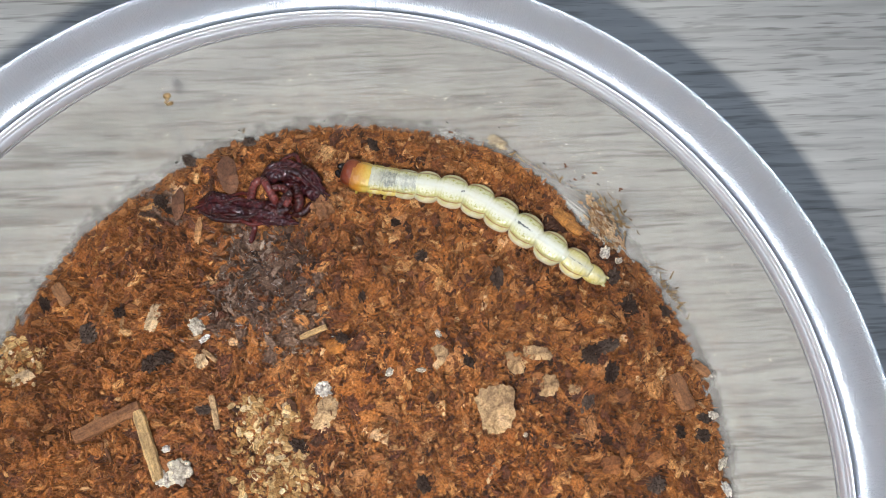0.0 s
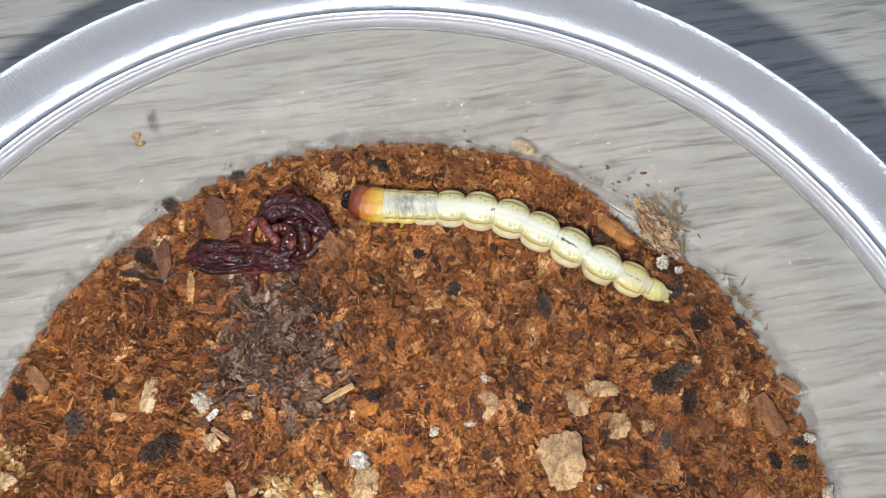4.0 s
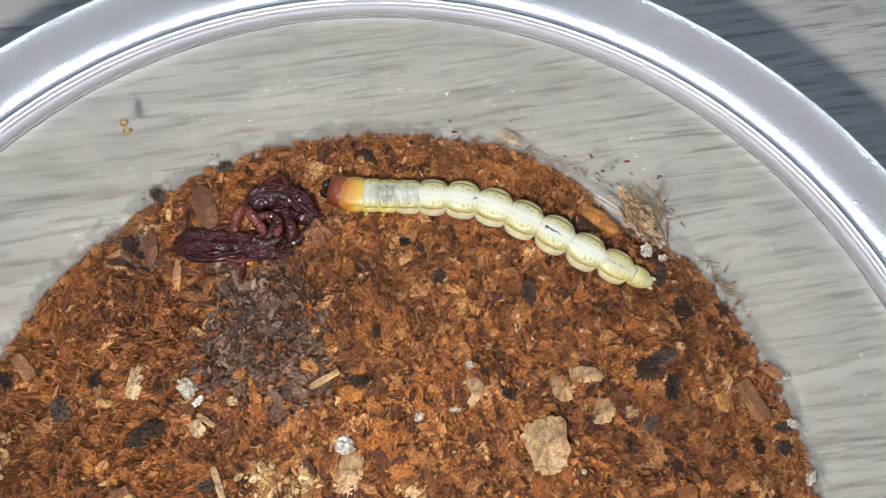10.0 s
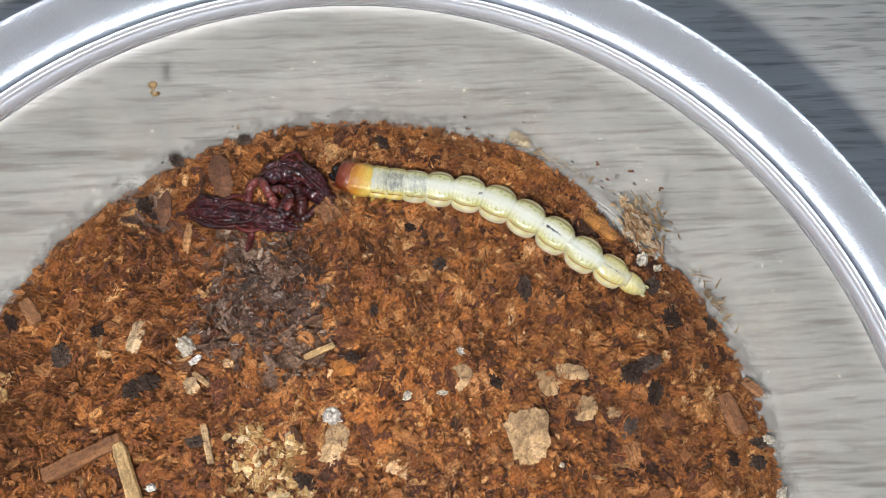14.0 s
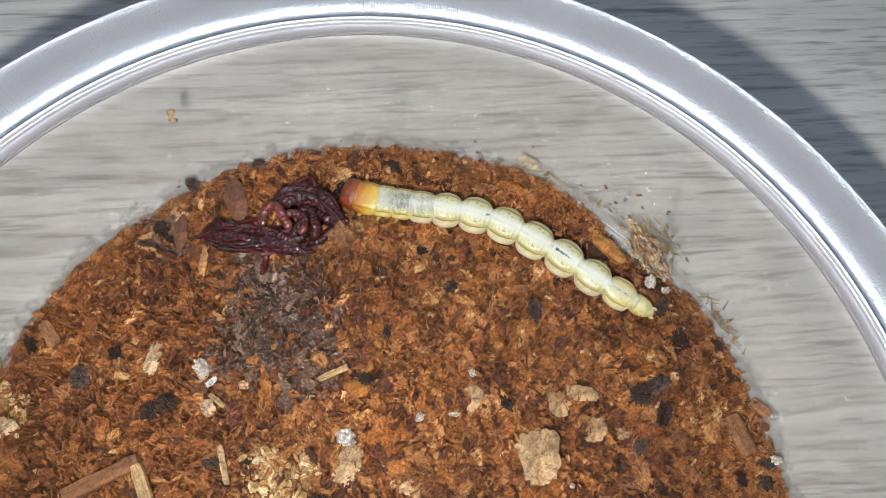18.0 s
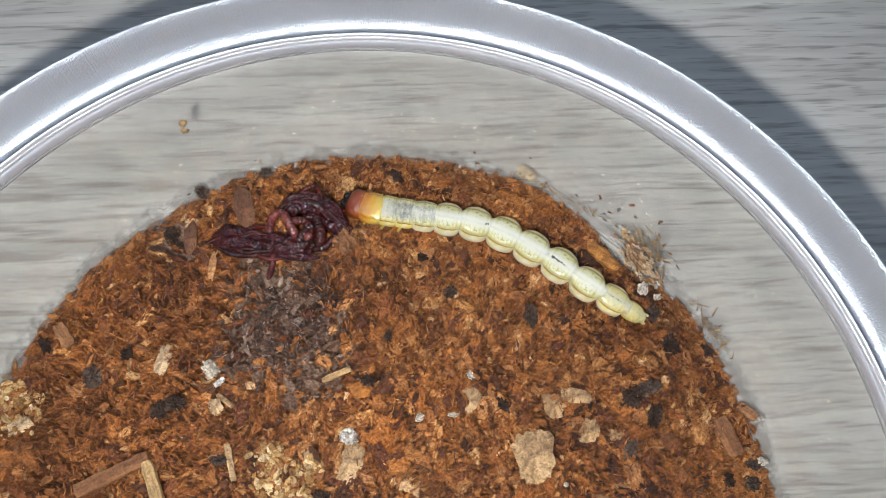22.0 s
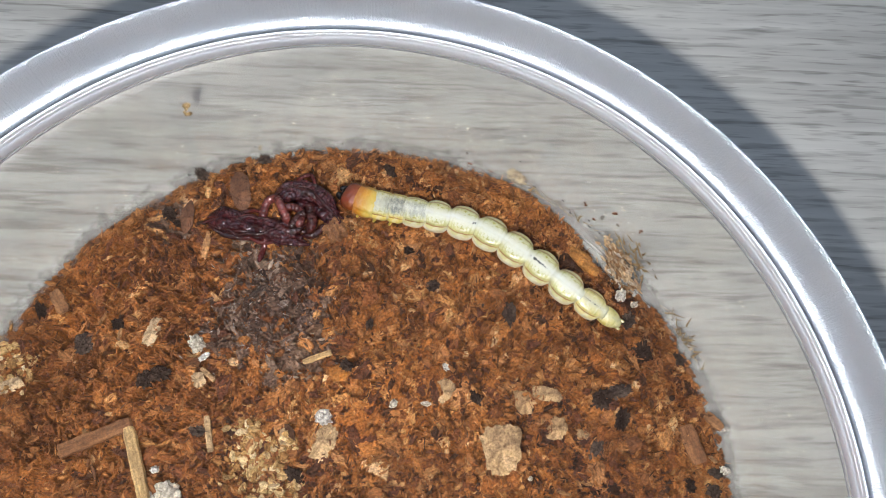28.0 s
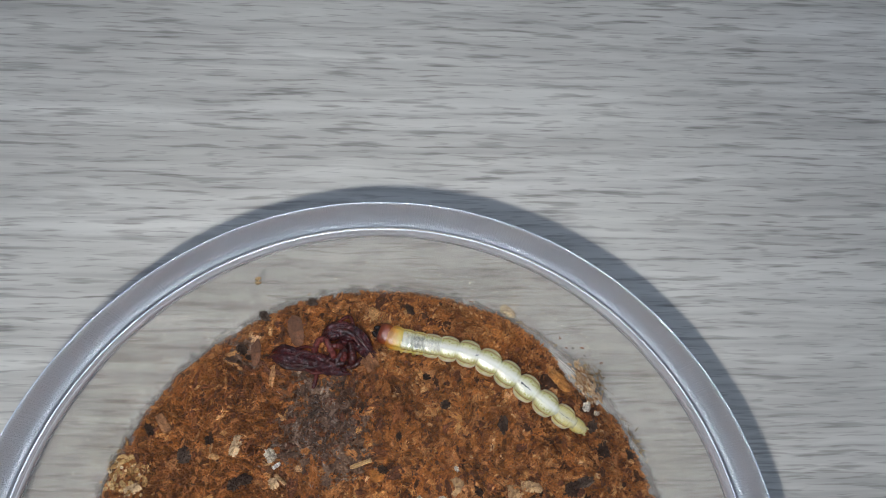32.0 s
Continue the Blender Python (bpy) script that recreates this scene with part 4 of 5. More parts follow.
def rest(i):
    """Height of a piece's middle: the body lies evenly over the curve of the ground."""
    x, y = SPINE[i][1]
    return 0.535 - 0.02 * (x * x + y * y) - (0.02 if i == 12 else 0.0)


def pitch(i):
    """The slope of the body along its line, in degrees."""
    a, b = max(i - 1, 0), min(i + 1, len(SPINE) - 1)
    d = math.hypot(SPINE[b][1][0] - SPINE[a][1][0], SPINE[b][1][1] - SPINE[a][1][1])
    return -math.degrees(math.atan2(rest(b) - rest(a), d))


def h0(i):
    """Half height of a body ring, even along the back."""
    return 0.094 if i < 10 else 0.6 * SPINE[i][2]


def larva():
    body = tagged(new("larva"), "pale cream beetle larva with an orange-brown head feeding on substrate", "larva")
    pieces = []
    for i, (name, (x, y), w, half) in enumerate(SPINE):
        if name == "head":
            bm = segment_mesh(w * 1.06, w * 0.66, half * 1.12, 2.6, 1.0, -0.12)
            ob = part("head", bm, M_HEAD, body, "glossy red-brown head capsule")
            for s in (-1, 1):
                bm = bmesh.new()
                tube(bm, smooth_path([(-0.07, s * 0.055, -0.02), (-0.125, s * 0.05, -0.03), (-0.16, s * 0.012, -0.035)], 5), 0.03, 8)
                part("jaw", bm, M_JAW, ob, "black jaw")
                bm = bmesh.new()
                tube(bm, smooth_path([(-0.05, s * 0.1, -0.02), (-0.08, s * 0.115, -0.02), (-0.1, s * 0.12, -0.03)], 4), 0.011, 7)
                part("antenna", bm, M_HEAD, ob)
            bm = bmesh.new()
            ball(bm, (-0.085, 0.0, -0.015), (0.045, 0.07, 0.045))
            part("mouth_plate", bm, M_JAW, ob, "dark mouth plate")
        elif name == "tail_segment":
            bm = bmesh.new()
            ball(bm, (-0.02, 0, 0), (half * 1.05, w * 0.84, w * 0.58), 24)
            ball(bm, (0.07, 0, 0), (half * 0.5, w * 0.56, w * 0.42), 20)
            ob = part(name, bm, M_TAIL, body, "yellowish tapered tail segment")
            for s in (-1, 1):
                bm = bmesh.new()
                tube(bm, smooth_path([(0.08, s * 0.035, 0.0), (0.12, s * 0.044, 0.01), (0.145, s * 0.04, 0.015)], 5), 0.015, 8)
                part("tail_spine", bm, M_TAIL, ob)
        else:
            m = {"pronotum": M_PRO, "mesothorax": M_MESO, "metathorax": M_THORAX}.get(name, {4: M_BODYFIRST, 6: M_BODYGUT, 9: M_BODYMID, 11: M_BODYREAR}.get(i, M_BODY))
            waist = (0.8 if i == 4 else 0.53) if name == "segment" else 0.9
            if name == "segment":
                bm = ring_mesh(w, h0(i), half, i, waist)
            else:
                bm = ring_mesh(w * 0.97, w * 0.61, half, i, waist, 0 if name == "pronotum" else 2)
            ob = part(name, bm, m, body, {"pronotum": "amber yellow plate behind the head"}.get(name, ""))
            if name in ("pronotum", "mesothorax", "metathorax"):
                for s in (-1, 1):
                    bm = bmesh.new()
                    tube(bm, smooth_path([(0, s * 0.08, -0.07), (-0.03, s * 0.13, -0.07), (-0.05, s * 0.155, -0.12)], 4), 0.016, 7)
                    part("leg", bm, M_TAIL, ob)
            else:
                for s in (-1, 1):
                    part("side_fold", fold_mesh(w, half, s, waist), M_LOBE, ob, "thin translucent cream side fold")
        pieces.append(ob)
    return body, pieces


# ---- dead bloodworms ----


def ringed(bm, line, radius, n, seed, ring=0.14):
    """A worm's body: closely ringed, uneven along its length, pinched at both ends."""
    rng = random.Random(seed)
    run, rings, o = 0.0, [], rng.uniform(0, 6)
    stray = 0.045 if radius < 0.0275 else 0.0
    line = [Vector(p) + stray * Vector((noise.noise(Vector((p[0] * 5, seed * 1.3, 0))), noise.noise(Vector((p[0] * 6, seed * 2.3, 4))), 0.8 * noise.noise(Vector((p[0] * 6, seed * 1.9, 8))))) for p in line]
    for i, p in enumerate(line):
        p = Vector(p)
        q, r = Vector(line[max(0, i - 1)]), Vector(line[min(len(line) - 1, i + 1)])
        run += (p - q).length
        d = (r - q).normalized()
        a = d.cross(Vector((0, 0, 1))).normalized()
        b = a.cross(d)
        u = i / (len(line) - 1)
        size = radius * min(1.0, 0.35 + 5 * u, 0.35 + 5 * (1 - u)) * (1 + ring * math.sin(run * 6.2832 / 0.036 + o) + 0.3 * noise.noise(Vector((run * 6, seed * 3.7, 0))))
        rings.append([bm.verts.new(p + size * (a * math.cos(6.2832 * k / n) + b * 0.85 * math.sin(6.2832 * k / n))) for k in range(n)])
    for p, r in zip(rings, rings[1:]):
        for k in range(n):
            bm.faces.new((p[k], p[(k + 1) % n], r[(k + 1) % n], r[k])).smooth = True
    bm.faces.new(rings[0][::-1]), bm.faces.new(rings[-1])


def strand(points, z):
    return [(x, y, soil_z(x, y) + dz) for (x, y), dz in zip(points, z)]


def worm_body(line, wide, high, seed, n=40):
    """A slumped worm bundle along a line: fused, ridged lengthwise and knobbly all over."""
    bm, rings, run = bmesh.new(), [], 0.0
    for i, p in enumerate(line):
        q, r = line[max(0, i - 1)], line[min(len(line) - 1, i + 1)]
        run += (p - q).length
        d = (r - q).normalized()
        a = d.cross(Vector((0, 0, 1))).normalized()
        u = i / (len(line) - 1)
        size = min(1.0, 0.25 + 4.5 * u, 0.25 + 4.5 * (1 - u)) * (1 + 0.35 * noise.noise(Vector((run * 3.5, seed, 0))))
        ring = []
        for k in range(n):
            t = 6.2832 * k / n
            f = 1 + 0.2 * noise.noise(Vector((run * 2.5, 5 * math.cos(t) + seed, 5 * math.sin(t)))) + 0.16 * noise.noise(Vector((run * 11, 6 * math.cos(t), 6 * math.sin(t) + seed))) + 0.07 * noise.noise(Vector((run * 30, 13 * math.cos(t), 13 * math.sin(t) + seed)))
            ring.append(bm.verts.new(p + size * f * (a * wide * math.cos(t) + Vector((0, 0, high * math.sin(t))))))
        rings.append(ring)
    for p, r in zip(rings, rings[1:]):
        for k in range(n):
            bm.faces.new((p[k], p[(k + 1) % n], r[(k + 1) % n], r[k])).smooth = True
    bm.faces.new(rings[0][::-1]), bm.faces.new(rings[-1])
    return bm


def bloodworms():
    clump = tagged(new("bloodworm_clump"), "wet dark red clump of dead bloodworms on the substrate", "bloodworms")
    rng = random.Random(9)
    lower = [(-1.607, 2.624), (-1.406, 2.637), (-1.136, 2.596), (-0.894, 2.553), (-0.651, 2.542)]
    for k in range(9):
        off = (k - 4) * 0.026
        pts = [(x + rng.uniform(-0.05, 0.05), y + off * (0.6 + 0.5 * min(1, i / 1.0)) + rng.uniform(-0.06, 0.06)) for i, (x, y) in enumerate(lower)]
        h = (0.04 + 0.04 * math.cos(off * 13)) * rng.uniform(0.75, 1.3)
        pts = pts[(k * 2) % 3 == 0 :] if k % 2 else pts[: 5 - (k % 3 == 0)]
        bm = bmesh.new()
        ringed(bm, smooth_path(strand(pts, [h * 0.8, h, h * 1.2, h * 0.85, h * 0.7]), 26), rng.uniform(0.016, 0.027), 9, k)
        part("worm_strand", bm, M_WORM if rng.random() < 0.7 else M_WORMRED, clump)
    upper = [(-0.995, 3.004), (-0.859, 3.098), (-0.684, 3.112), (-0.488, 3.003), (-0.332, 2.824)]
    for k in range(8):
        off = (k - 2.5) * 0.03
        pts = [(x + rng.uniform(-0.02, 0.02) + off * 0.25 * (i - 2), y - 0.07 - off + rng.uniform(-0.06, 0.06)) for i, (x, y) in enumerate(upper)]
        h = (0.07 + 0.05 * math.cos((off - 0.03) * 10)) * rng.uniform(0.7, 1.3)
        bm = bmesh.new()
        ringed(bm, smooth_path(strand(pts, [h * 0.6, h, h * 1.1, h, h * 0.5]), 26), rng.uniform(0.016, 0.027), 9, 20 + k)
        part("worm_strand", bm, M_WORM if rng.random() < 0.65 else M_WORMRED, clump)
    for k, (pts, h, wide, high) in enumerate((
        ([(x - 0.02, y + 0.06) for x, y in lower], [0.04, 0.06, 0.07, 0.06, 0.05], 0.06, 0.05),
        ([(x, y - 0.03) for x, y in lower], [0.04, 0.07, 0.08, 0.07, 0.05], 0.062, 0.055),
        ([(x + 0.08, y - 0.1) for x, y in lower], [0.02, 0.04, 0.05, 0.05, 0.04], 0.045, 0.04),
        ([(x, y - 0.06) for x, y in upper], [0.06, 0.1, 0.11, 0.1, 0.06], 0.055, 0.05),
        ([(x + 0.03, y - 0.16) for x, y in upper], [0.06, 0.1, 0.11, 0.1, 0.06], 0.06, 0.05),
        ([(x + 0.05, y - 0.26) for x, y in upper[1:]], [0.06, 0.08, 0.08, 0.05], 0.055, 0.04),
    )):
        part("worm_mass", worm_body(smooth_path(strand(pts, h), 30), wide, high, k * 3.3), M_WORMMASS, clump, "slumped wet maroon worm mass")
    for k, (pts, h, r, m) in enumerate((
        ([(-1.087, 2.668), (-1.061, 2.797), (-1.026, 2.889), (-0.947, 2.912), (-0.888, 2.841), (-0.831, 2.739), (-0.794, 2.651)], [0.05, 0.12, 0.16, 0.17, 0.17, 0.14, 0.07], 0.042, M_WORMPINK),
        ([(-0.900, 2.763), (-0.830, 2.824), (-0.741, 2.836), (-0.663, 2.795)], [0.1, 0.16, 0.17, 0.1], 0.04, M_WORMRED),
        ([(-0.795, 2.620), (-0.744, 2.693), (-0.703, 2.768), (-0.643, 2.814)], [0.1, 0.13, 0.14, 0.12], 0.05, M_WORM),
        ([(-0.610, 2.600), (-0.573, 2.701), (-0.603, 2.821), (-0.640, 2.921)], [0.08, 0.1, 0.12, 0.12], 0.055, M_WORM),
        ([(-0.707, 2.637), (-0.676, 2.691), (-0.684, 2.755)], [0.14, 0.17, 0.13], 0.035, M_WORMPINK),
        ([(-1.016, 2.490), (-1.022, 2.378), (-1.044, 2.230)], [0.07, 0.05, 0.03], 0.03, M_WORMRED),
        ([(-1.503, 2.544), (-1.429, 2.485), (-1.234, 2.473), (-1.040, 2.492)], [0.03, 0.04, 0.05, 0.05], 0.03, M_WORM),
        ([(-0.467, 2.903), (-0.408, 2.779), (-0.427, 2.685)], [0.08, 0.06, 0.04], 0.035, M_WORM),
        ([(-0.836, 2.986), (-0.638, 2.964), (-0.445, 2.836)], [0.12, 0.14, 0.1], 0.04, M_WORM),
        ([(-0.652, 2.527), (-0.529, 2.566), (-0.452, 2.662)], [0.05, 0.06, 0.05], 0.04, M_WORM),
        ([(-0.941, 2.610), (-0.797, 2.543), (-0.649, 2.604)], [0.1, 0.1, 0.08], 0.05, M_WORM),
    )):
        bm = bmesh.new()
        ringed(bm, smooth_path(strand([(x, y - (0.055 if k < 5 else 0.0)) for x, y in pts], h), 20), r, 10, 60 + k, 0.05)
        part("worm_strand", bm, m, clump)


# ---- loose bits on the substrate ----


def bit(name, spot, size, turn, material, label, category, seed, lift=0.02, ragged=0.25, n=11, tilt=(0, 0)):
    """A flat, ragged-edged piece lying on the ground: size is length, width, thickness."""
    rng = random.Random(seed)
    bm = bmesh.new()
    x0, y0 = spot
    le, wi, th = size
    edge = [1 + 0.9 * ragged * noise.noise(Vector((1.1 * math.cos(6.2832 * j / n), 1.1 * math.sin(6.2832 * j / n), seed * 3.7))) + rng.uniform(-0.42, 0.42) * ragged for j in range(n)]
    square = [(math.cos(6.2832 * j / n), math.sin(6.2832 * j / n)) for j in range(n)]
    square = [(math.copysign(abs(c) ** 0.72, c), math.copysign(abs(q) ** 0.72, q)) for c, q in square]
    top = [bm.verts.new((0.47 * le * e * square[j][0], 0.47 * wi * e * square[j][1], 0.3 * th + rng.uniform(-0.12, 0.12) * th)) for j, e in enumerate(edge)]
    mid = [bm.verts.new((0.62 * v.co.x, 0.62 * v.co.y, 0.45 * th + rng.uniform(-0.1, 0.1) * th)) for v in top]
    low = [bm.verts.new((v.co.x * 0.95, v.co.y * 0.95, -0.5 * th)) for v in top]
    centre = bm.verts.new((0, 0, 0.5 * th))
    for j in range(n):
        k = (j + 1) % n
        bm.faces.new((mid[j], mid[k], centre))
        bm.faces.new((top[j], top[k], mid[k], mid[j]))
        bm.faces.new((low[j], low[k], top[k], top[j]))
    bm.faces.new(low[::-1])
    ob = part(name, bm, material)
    ob.matrix_basis = pose(x0 * C, y0 * C, (soil_z(x0, y0) + lift) * C, tilt[0], tilt[1], turn)
    return tagged(ob, label, category, "loose " + category + "s on the substrate")


def lump(spot, size, seed, name="dark_lump", material=None):
    """A crumbly, knobbly lump sunk into the ground."""
    bm = bmesh.new()
    bmesh.ops.create_icosphere(bm, subdivisions=4, radius=1)
    for v in bm.verts:
        n1 = noise.noise(v.co * 2.3 + Vector((seed * 1.7, 0, 0)))
        n2 = noise.noise(v.co * 6.0 + Vector((0, seed * 2.1, 0)))
        f = 0.9 + 0.55 * n1 + (0.5 * n2 + 0.16 * noise.noise(v.co * 12) if material is None else 0.12 * n2)
        v.co = Vector((v.co.x * f * size[0] * 0.5, v.co.y * f * size[1] * 0.5, v.co.z * f * size[2] * 0.9))
    for f in bm.faces:
        f.smooth = material is not None
    ob = part(name, bm, material or M_DARK)
    ob.matrix_basis = pose(spot[0] * C, spot[1] * C, (soil_z(*spot) + (0.012 if material is None else 0.03)) * C, 0, 0, seed * 53)
    return tagged(ob, "crumbly black-brown lump of decayed wood", "lump", "dark lumps in the substrate")


def stick(name, a, b, wide, thick, material, label, lift, seed):
    rng = random.Random(seed)
    bm = bmesh.new()
    n = 9
    za, zb = soil_z(*a) + lift[0], soil_z(*b) + lift[1]
    length = math.hypot(b[0] - a[0], b[1] - a[1])
    rings = []
    for i in range(n):
        u = i / (n - 1)
        f = 1 - 0.35 * abs(u - 0.5) ** 3 * 8 * rng.uniform(0.2, 1)
        w, h = wide * f * rng.uniform(0.88, 1.08), thick * rng.uniform(0.9, 1.1)
        rings.append([bm.verts.new((u * length - length / 2, w * 0.5 * cy, h * 0.5 * cz)) for cy, cz in ((-1, -0.6), (-0.9, 0.6), (-0.3, 1), (0.35, 0.85), (0.9, 0.65), (1, -0.6), (0, -1))])
    for p, q in zip(rings, rings[1:]):
        for j in range(7):
            bm.faces.new((p[j], p[(j + 1) % 7], q[(j + 1) % 7], q[j]))
    bm.faces.new(rings[0][::-1]), bm.faces.new(rings[-1])
    ob = part(name, bm, material)
    ang = math.degrees(math.atan2(b[1] - a[1], b[0] - a[0]))
    ob.matrix_basis = pose((a[0] + b[0]) / 2 * C, (a[1] + b[1]) / 2 * C, (za + zb) / 2 * C, 0, -math.degrees(math.atan2(zb - za, length)), ang)
    return tagged(ob, label, "stick", "loose sticks on the substrate")


def loose_bits():
    tan = (
        ((1.387, 0.651), (0.38, 0.46, 0.04), 10, M_TAN, "large round tan bark flake on the substrate"),
        ((0.824, 1.129), (0.2, 0.25, 0.03), -25, M_TAN, "small pale tan bark flake"),
        ((1.591, 1.090), (0.2, 0.26, 0.03), 20, M_TAN, "ragged beige flake among brown chips"),
        ((1.784, 1.176), (0.3, 0.14, 0.03), -10, M_TAN, "ragged beige flake among brown chips"),
        ((1.886, 0.871), (0.2, 0.22, 0.05), 0, M_TAN, "pale beige flake with a curled edge"),
        ((-0.208, 0.597), (0.2, 0.36, 0.06), -15, M_TAN, "cream wood chip beside a white bit"),
        ((-1.941, 1.470), (0.14, 0.3, 0.03), -12, M_TAN, "dull pink-brown flat bark chip"),
        ((-0.547, 0.556), (0.1, 0.26, 0.04), 20, M_TAN, "narrow cream chip of wood"),
        ((-1.414, 1.046), (0.12, 0.16, 0.03), 30, M_TAN, "small cream chip of wood"),
        ((-3.142, 0.887), (0.22, 0.13, 0.04), 25, M_TAN, "cream wood chip in pale crumbs"),
        ((1.44, 3.42), (0.25, 0.13, 0.03), -30, M_SHRED, "pale shred at the edge of the substrate"),
        ((2.535, 2.478), (0.1, 0.24, 0.02), 30, M_TAN, "pale fibrous shred at the edge of the substrate"),
        ((1.342, 0.049), (0.06, 0.3, 0.02), -30, M_TAN, "thin pale splinter of wood"),
        ((2.158, 0.834), (0.13, 0.1, 0.03), -30, M_TAN, "small beige flake of bark"),
    )
    for k, (spot, size, turn, m, label) in enumerate(tan):
        bit("bark_flake", spot, size, turn, m, label, "flake", 100 + k, 0.004, 0.26, 34)
    for k, (spot, size, label) in enumerate((
        ((-0.234, 0.794), (0.15, 0.13, 0.09), "bright white lump on the substrate"),
        ((-1.482, 1.383), (0.13, 0.16, 0.09), "small rounded off-white pebble on substrate"),
        ((-1.520, 0.039), (0.22, 0.2, 0.08), "fluffy white mould lump by a straw"),
        ((-1.660, -0.027), (0.16, 0.12, 0.07), "fluffy white mould lump by a straw"),
        ((-1.666, 0.238), (0.07, 0.06, 0.05), "tiny white crumb on substrate"),
        ((0.384, 0.961), (0.08, 0.06, 0.04), "tiny white crumb on substrate"),
        ((0.832, 1.347), (0.07, 0.05, 0.04), "tiny white crumb on substrate"),
        ((2.507, 2.214), (0.09, 0.12, 0.05), "white crumb at the edge of the substrate"),
        ((2.643, 2.136), (0.07, 0.06, 0.05), "white crumb at the edge of the substrate"),
        ((3.501, 0.622), (0.07, 0.09, 0.05), "white crumb at the edge of the substrate"),
        ((3.554, 0.175), (0.06, 0.12, 0.05), "white crumb at the edge of the substrate"),
        ((3.569, -0.056), (0.06, 0.13, 0.05), "white crumb at the edge of the substrate"),
        ((3.511, 1.002), (0.05, 0.08, 0.04), "white crumb at the edge of the substrate"),
        ((-1.398, 1.262), (0.05, 0.1, 0.03), "tiny white crumb on substrate"),
        ((0.676, 0.992), (0.09, 0.04, 0.03), "tiny white crumb on substrate"),
        ((1.661, 0.407), (0.04, 0.04, 0.03), "tiny white crumb on substrate"),
    )):
        tagged(lump(spot, (size[0] * 1.1, size[1] * 1.1, size[2] * 1.3), 200 + k, "white_crumb", M_WHITE), label, "crumb", "loose crumbs on the substrate")
    for k, (spot, size) in enumerate((
        ((-2.574, 1.325), (0.2, 0.18, 0.07)), ((-2.001, 2.681), (0.13, 0.09, 0.05)), ((-1.918, 2.587), (0.08, 0.06, 0.04)), ((-1.886, 1.026), (0.18, 0.14, 0.08)), ((-1.772, 1.081), (0.13, 0.18, 0.08)), ((2.310, 1.173), (0.16, 0.2, 0.07)), ((2.482, 1.266), (0.24, 0.12, 0.06)), ((2.508, 1.003), (0.22, 0.12, 0.06)),
        ((3.098, 1.637), (0.13, 0.08, 0.06)), ((3.429, 0.594), (0.16, 0.09, 0.07)), ((3.399, 0.434), (0.12, 0.14, 0.07)), ((3.163, 0.457), (0.12, 0.1, 0.05)), ((-0.084, 1.287), (0.12, 0.1, 0.05)), ((1.131, 1.081), (0.09, 0.15, 0.05)),
        ((-2.275, 1.520), (0.1, 0.1, 0.05)), ((-3.035, 1.597), (0.2, 0.1, 0.04)), ((-1.342, 0.599), (0.14, 0.1, 0.05)), ((-0.425, 0.278), (0.1, 0.2, 0.05)), ((0.722, -0.047), (0.16, 0.1, 0.06)), ((2.909, -0.036), (0.18, 0.16, 0.06)),
        ((-1.004, 1.911), (0.2, 0.07, 0.04)), ((1.410, 1.926), (0.2, 0.12, 0.04)), ((0.391, 2.464), (0.1, 0.08, 0.04)), ((2.706, 1.680), (0.2, 0.22, 0.05)), ((2.262, 0.704), (0.2, 0.12, 0.04)), ((0.126, 3.350), (0.16, 0.08, 0.04)),
        ((-1.176, 3.369), (0.12, 0.1, 0.04)), ((-1.774, 3.140), (0.1, 0.16, 0.05)), ((-2.039, 2.693), (0.12, 0.1, 0.04)), ((2.579, 1.967), (0.12, 0.16, 0.05)), ((0.653, 2.128), (0.12, 0.1, 0.04)), ((0.086, 1.695), (0.12, 0.07, 0.03)),
    )):
        lump(spot, size, 300 + k)
    for k, (spot, size, turn, m, label) in enumerate((
        ((-0.150, 1.210), (0.17, 0.15, 0.05), 20, M_AMBER, "small square orange wood chip"),
        ((2.104, 2.583), (0.26, 0.15, 0.09), -35, M_AMBER, "amber wet wood lump beside the larva"),
        ((2.198, 2.463), (0.2, 0.12, 0.08), -30, M_AMBER, "amber wet wood lump beside the larva"),
        ((-1.338, 2.962), (0.2, 0.42, 0.03), 14, M_LEAF, "smooth purplish-brown leaf scrap"),
        ((-1.829, 2.660), (0.13, 0.36, 0.03), 5, M_LEAF, "smooth brown leaf scrap"),
        ((-1.575, 2.352), (0.07, 0.3, 0.03), 0, M_CHIP, "upright brown wood splinter"),
        ((2.467, 0.153), (0.2, 0.2, 0.05), 10, M_CHIP, "square brown wood chip"),
        ((2.625, 0.791), (0.16, 0.14, 0.05), 30, M_CHIP, "square brown wood chip"),
        ((2.895, 0.193), (0.2, 0.14, 0.04), 30, M_CHIP, "square brown wood chip"),
    )):
        bit("wood_scrap", spot, size, turn, m, label, "chip", 400 + k, 0.055 if m is M_AMBER else 0.03, 0.3, 18)
    tagged(lump((-0.35, 2.62), (0.27, 0.22, 0.1), 77, "bark_clump", M_STICK), "fibrous brown clump beside the bloodworms", "clump")
    stick("bark_stick", (-2.549, 0.329), (-1.924, 0.619), 0.14, 0.07, M_STICK, "flat reddish-brown bark stick lying on substrate", (0.03, 0.05), 1)
    stick("straw_stub", (-1.946, 0.577), (-1.679, -0.037), 0.11, 0.09, M_STRAW, "pale straw stub resting on a white lump", (0.06, 0.09), 2)
    stick("bark_stick", (3.130, 1.008), (3.275, 0.671), 0.17, 0.05, M_STICK, "long brown wood splinter near the tub wall", (0.04, 0.05), 3)
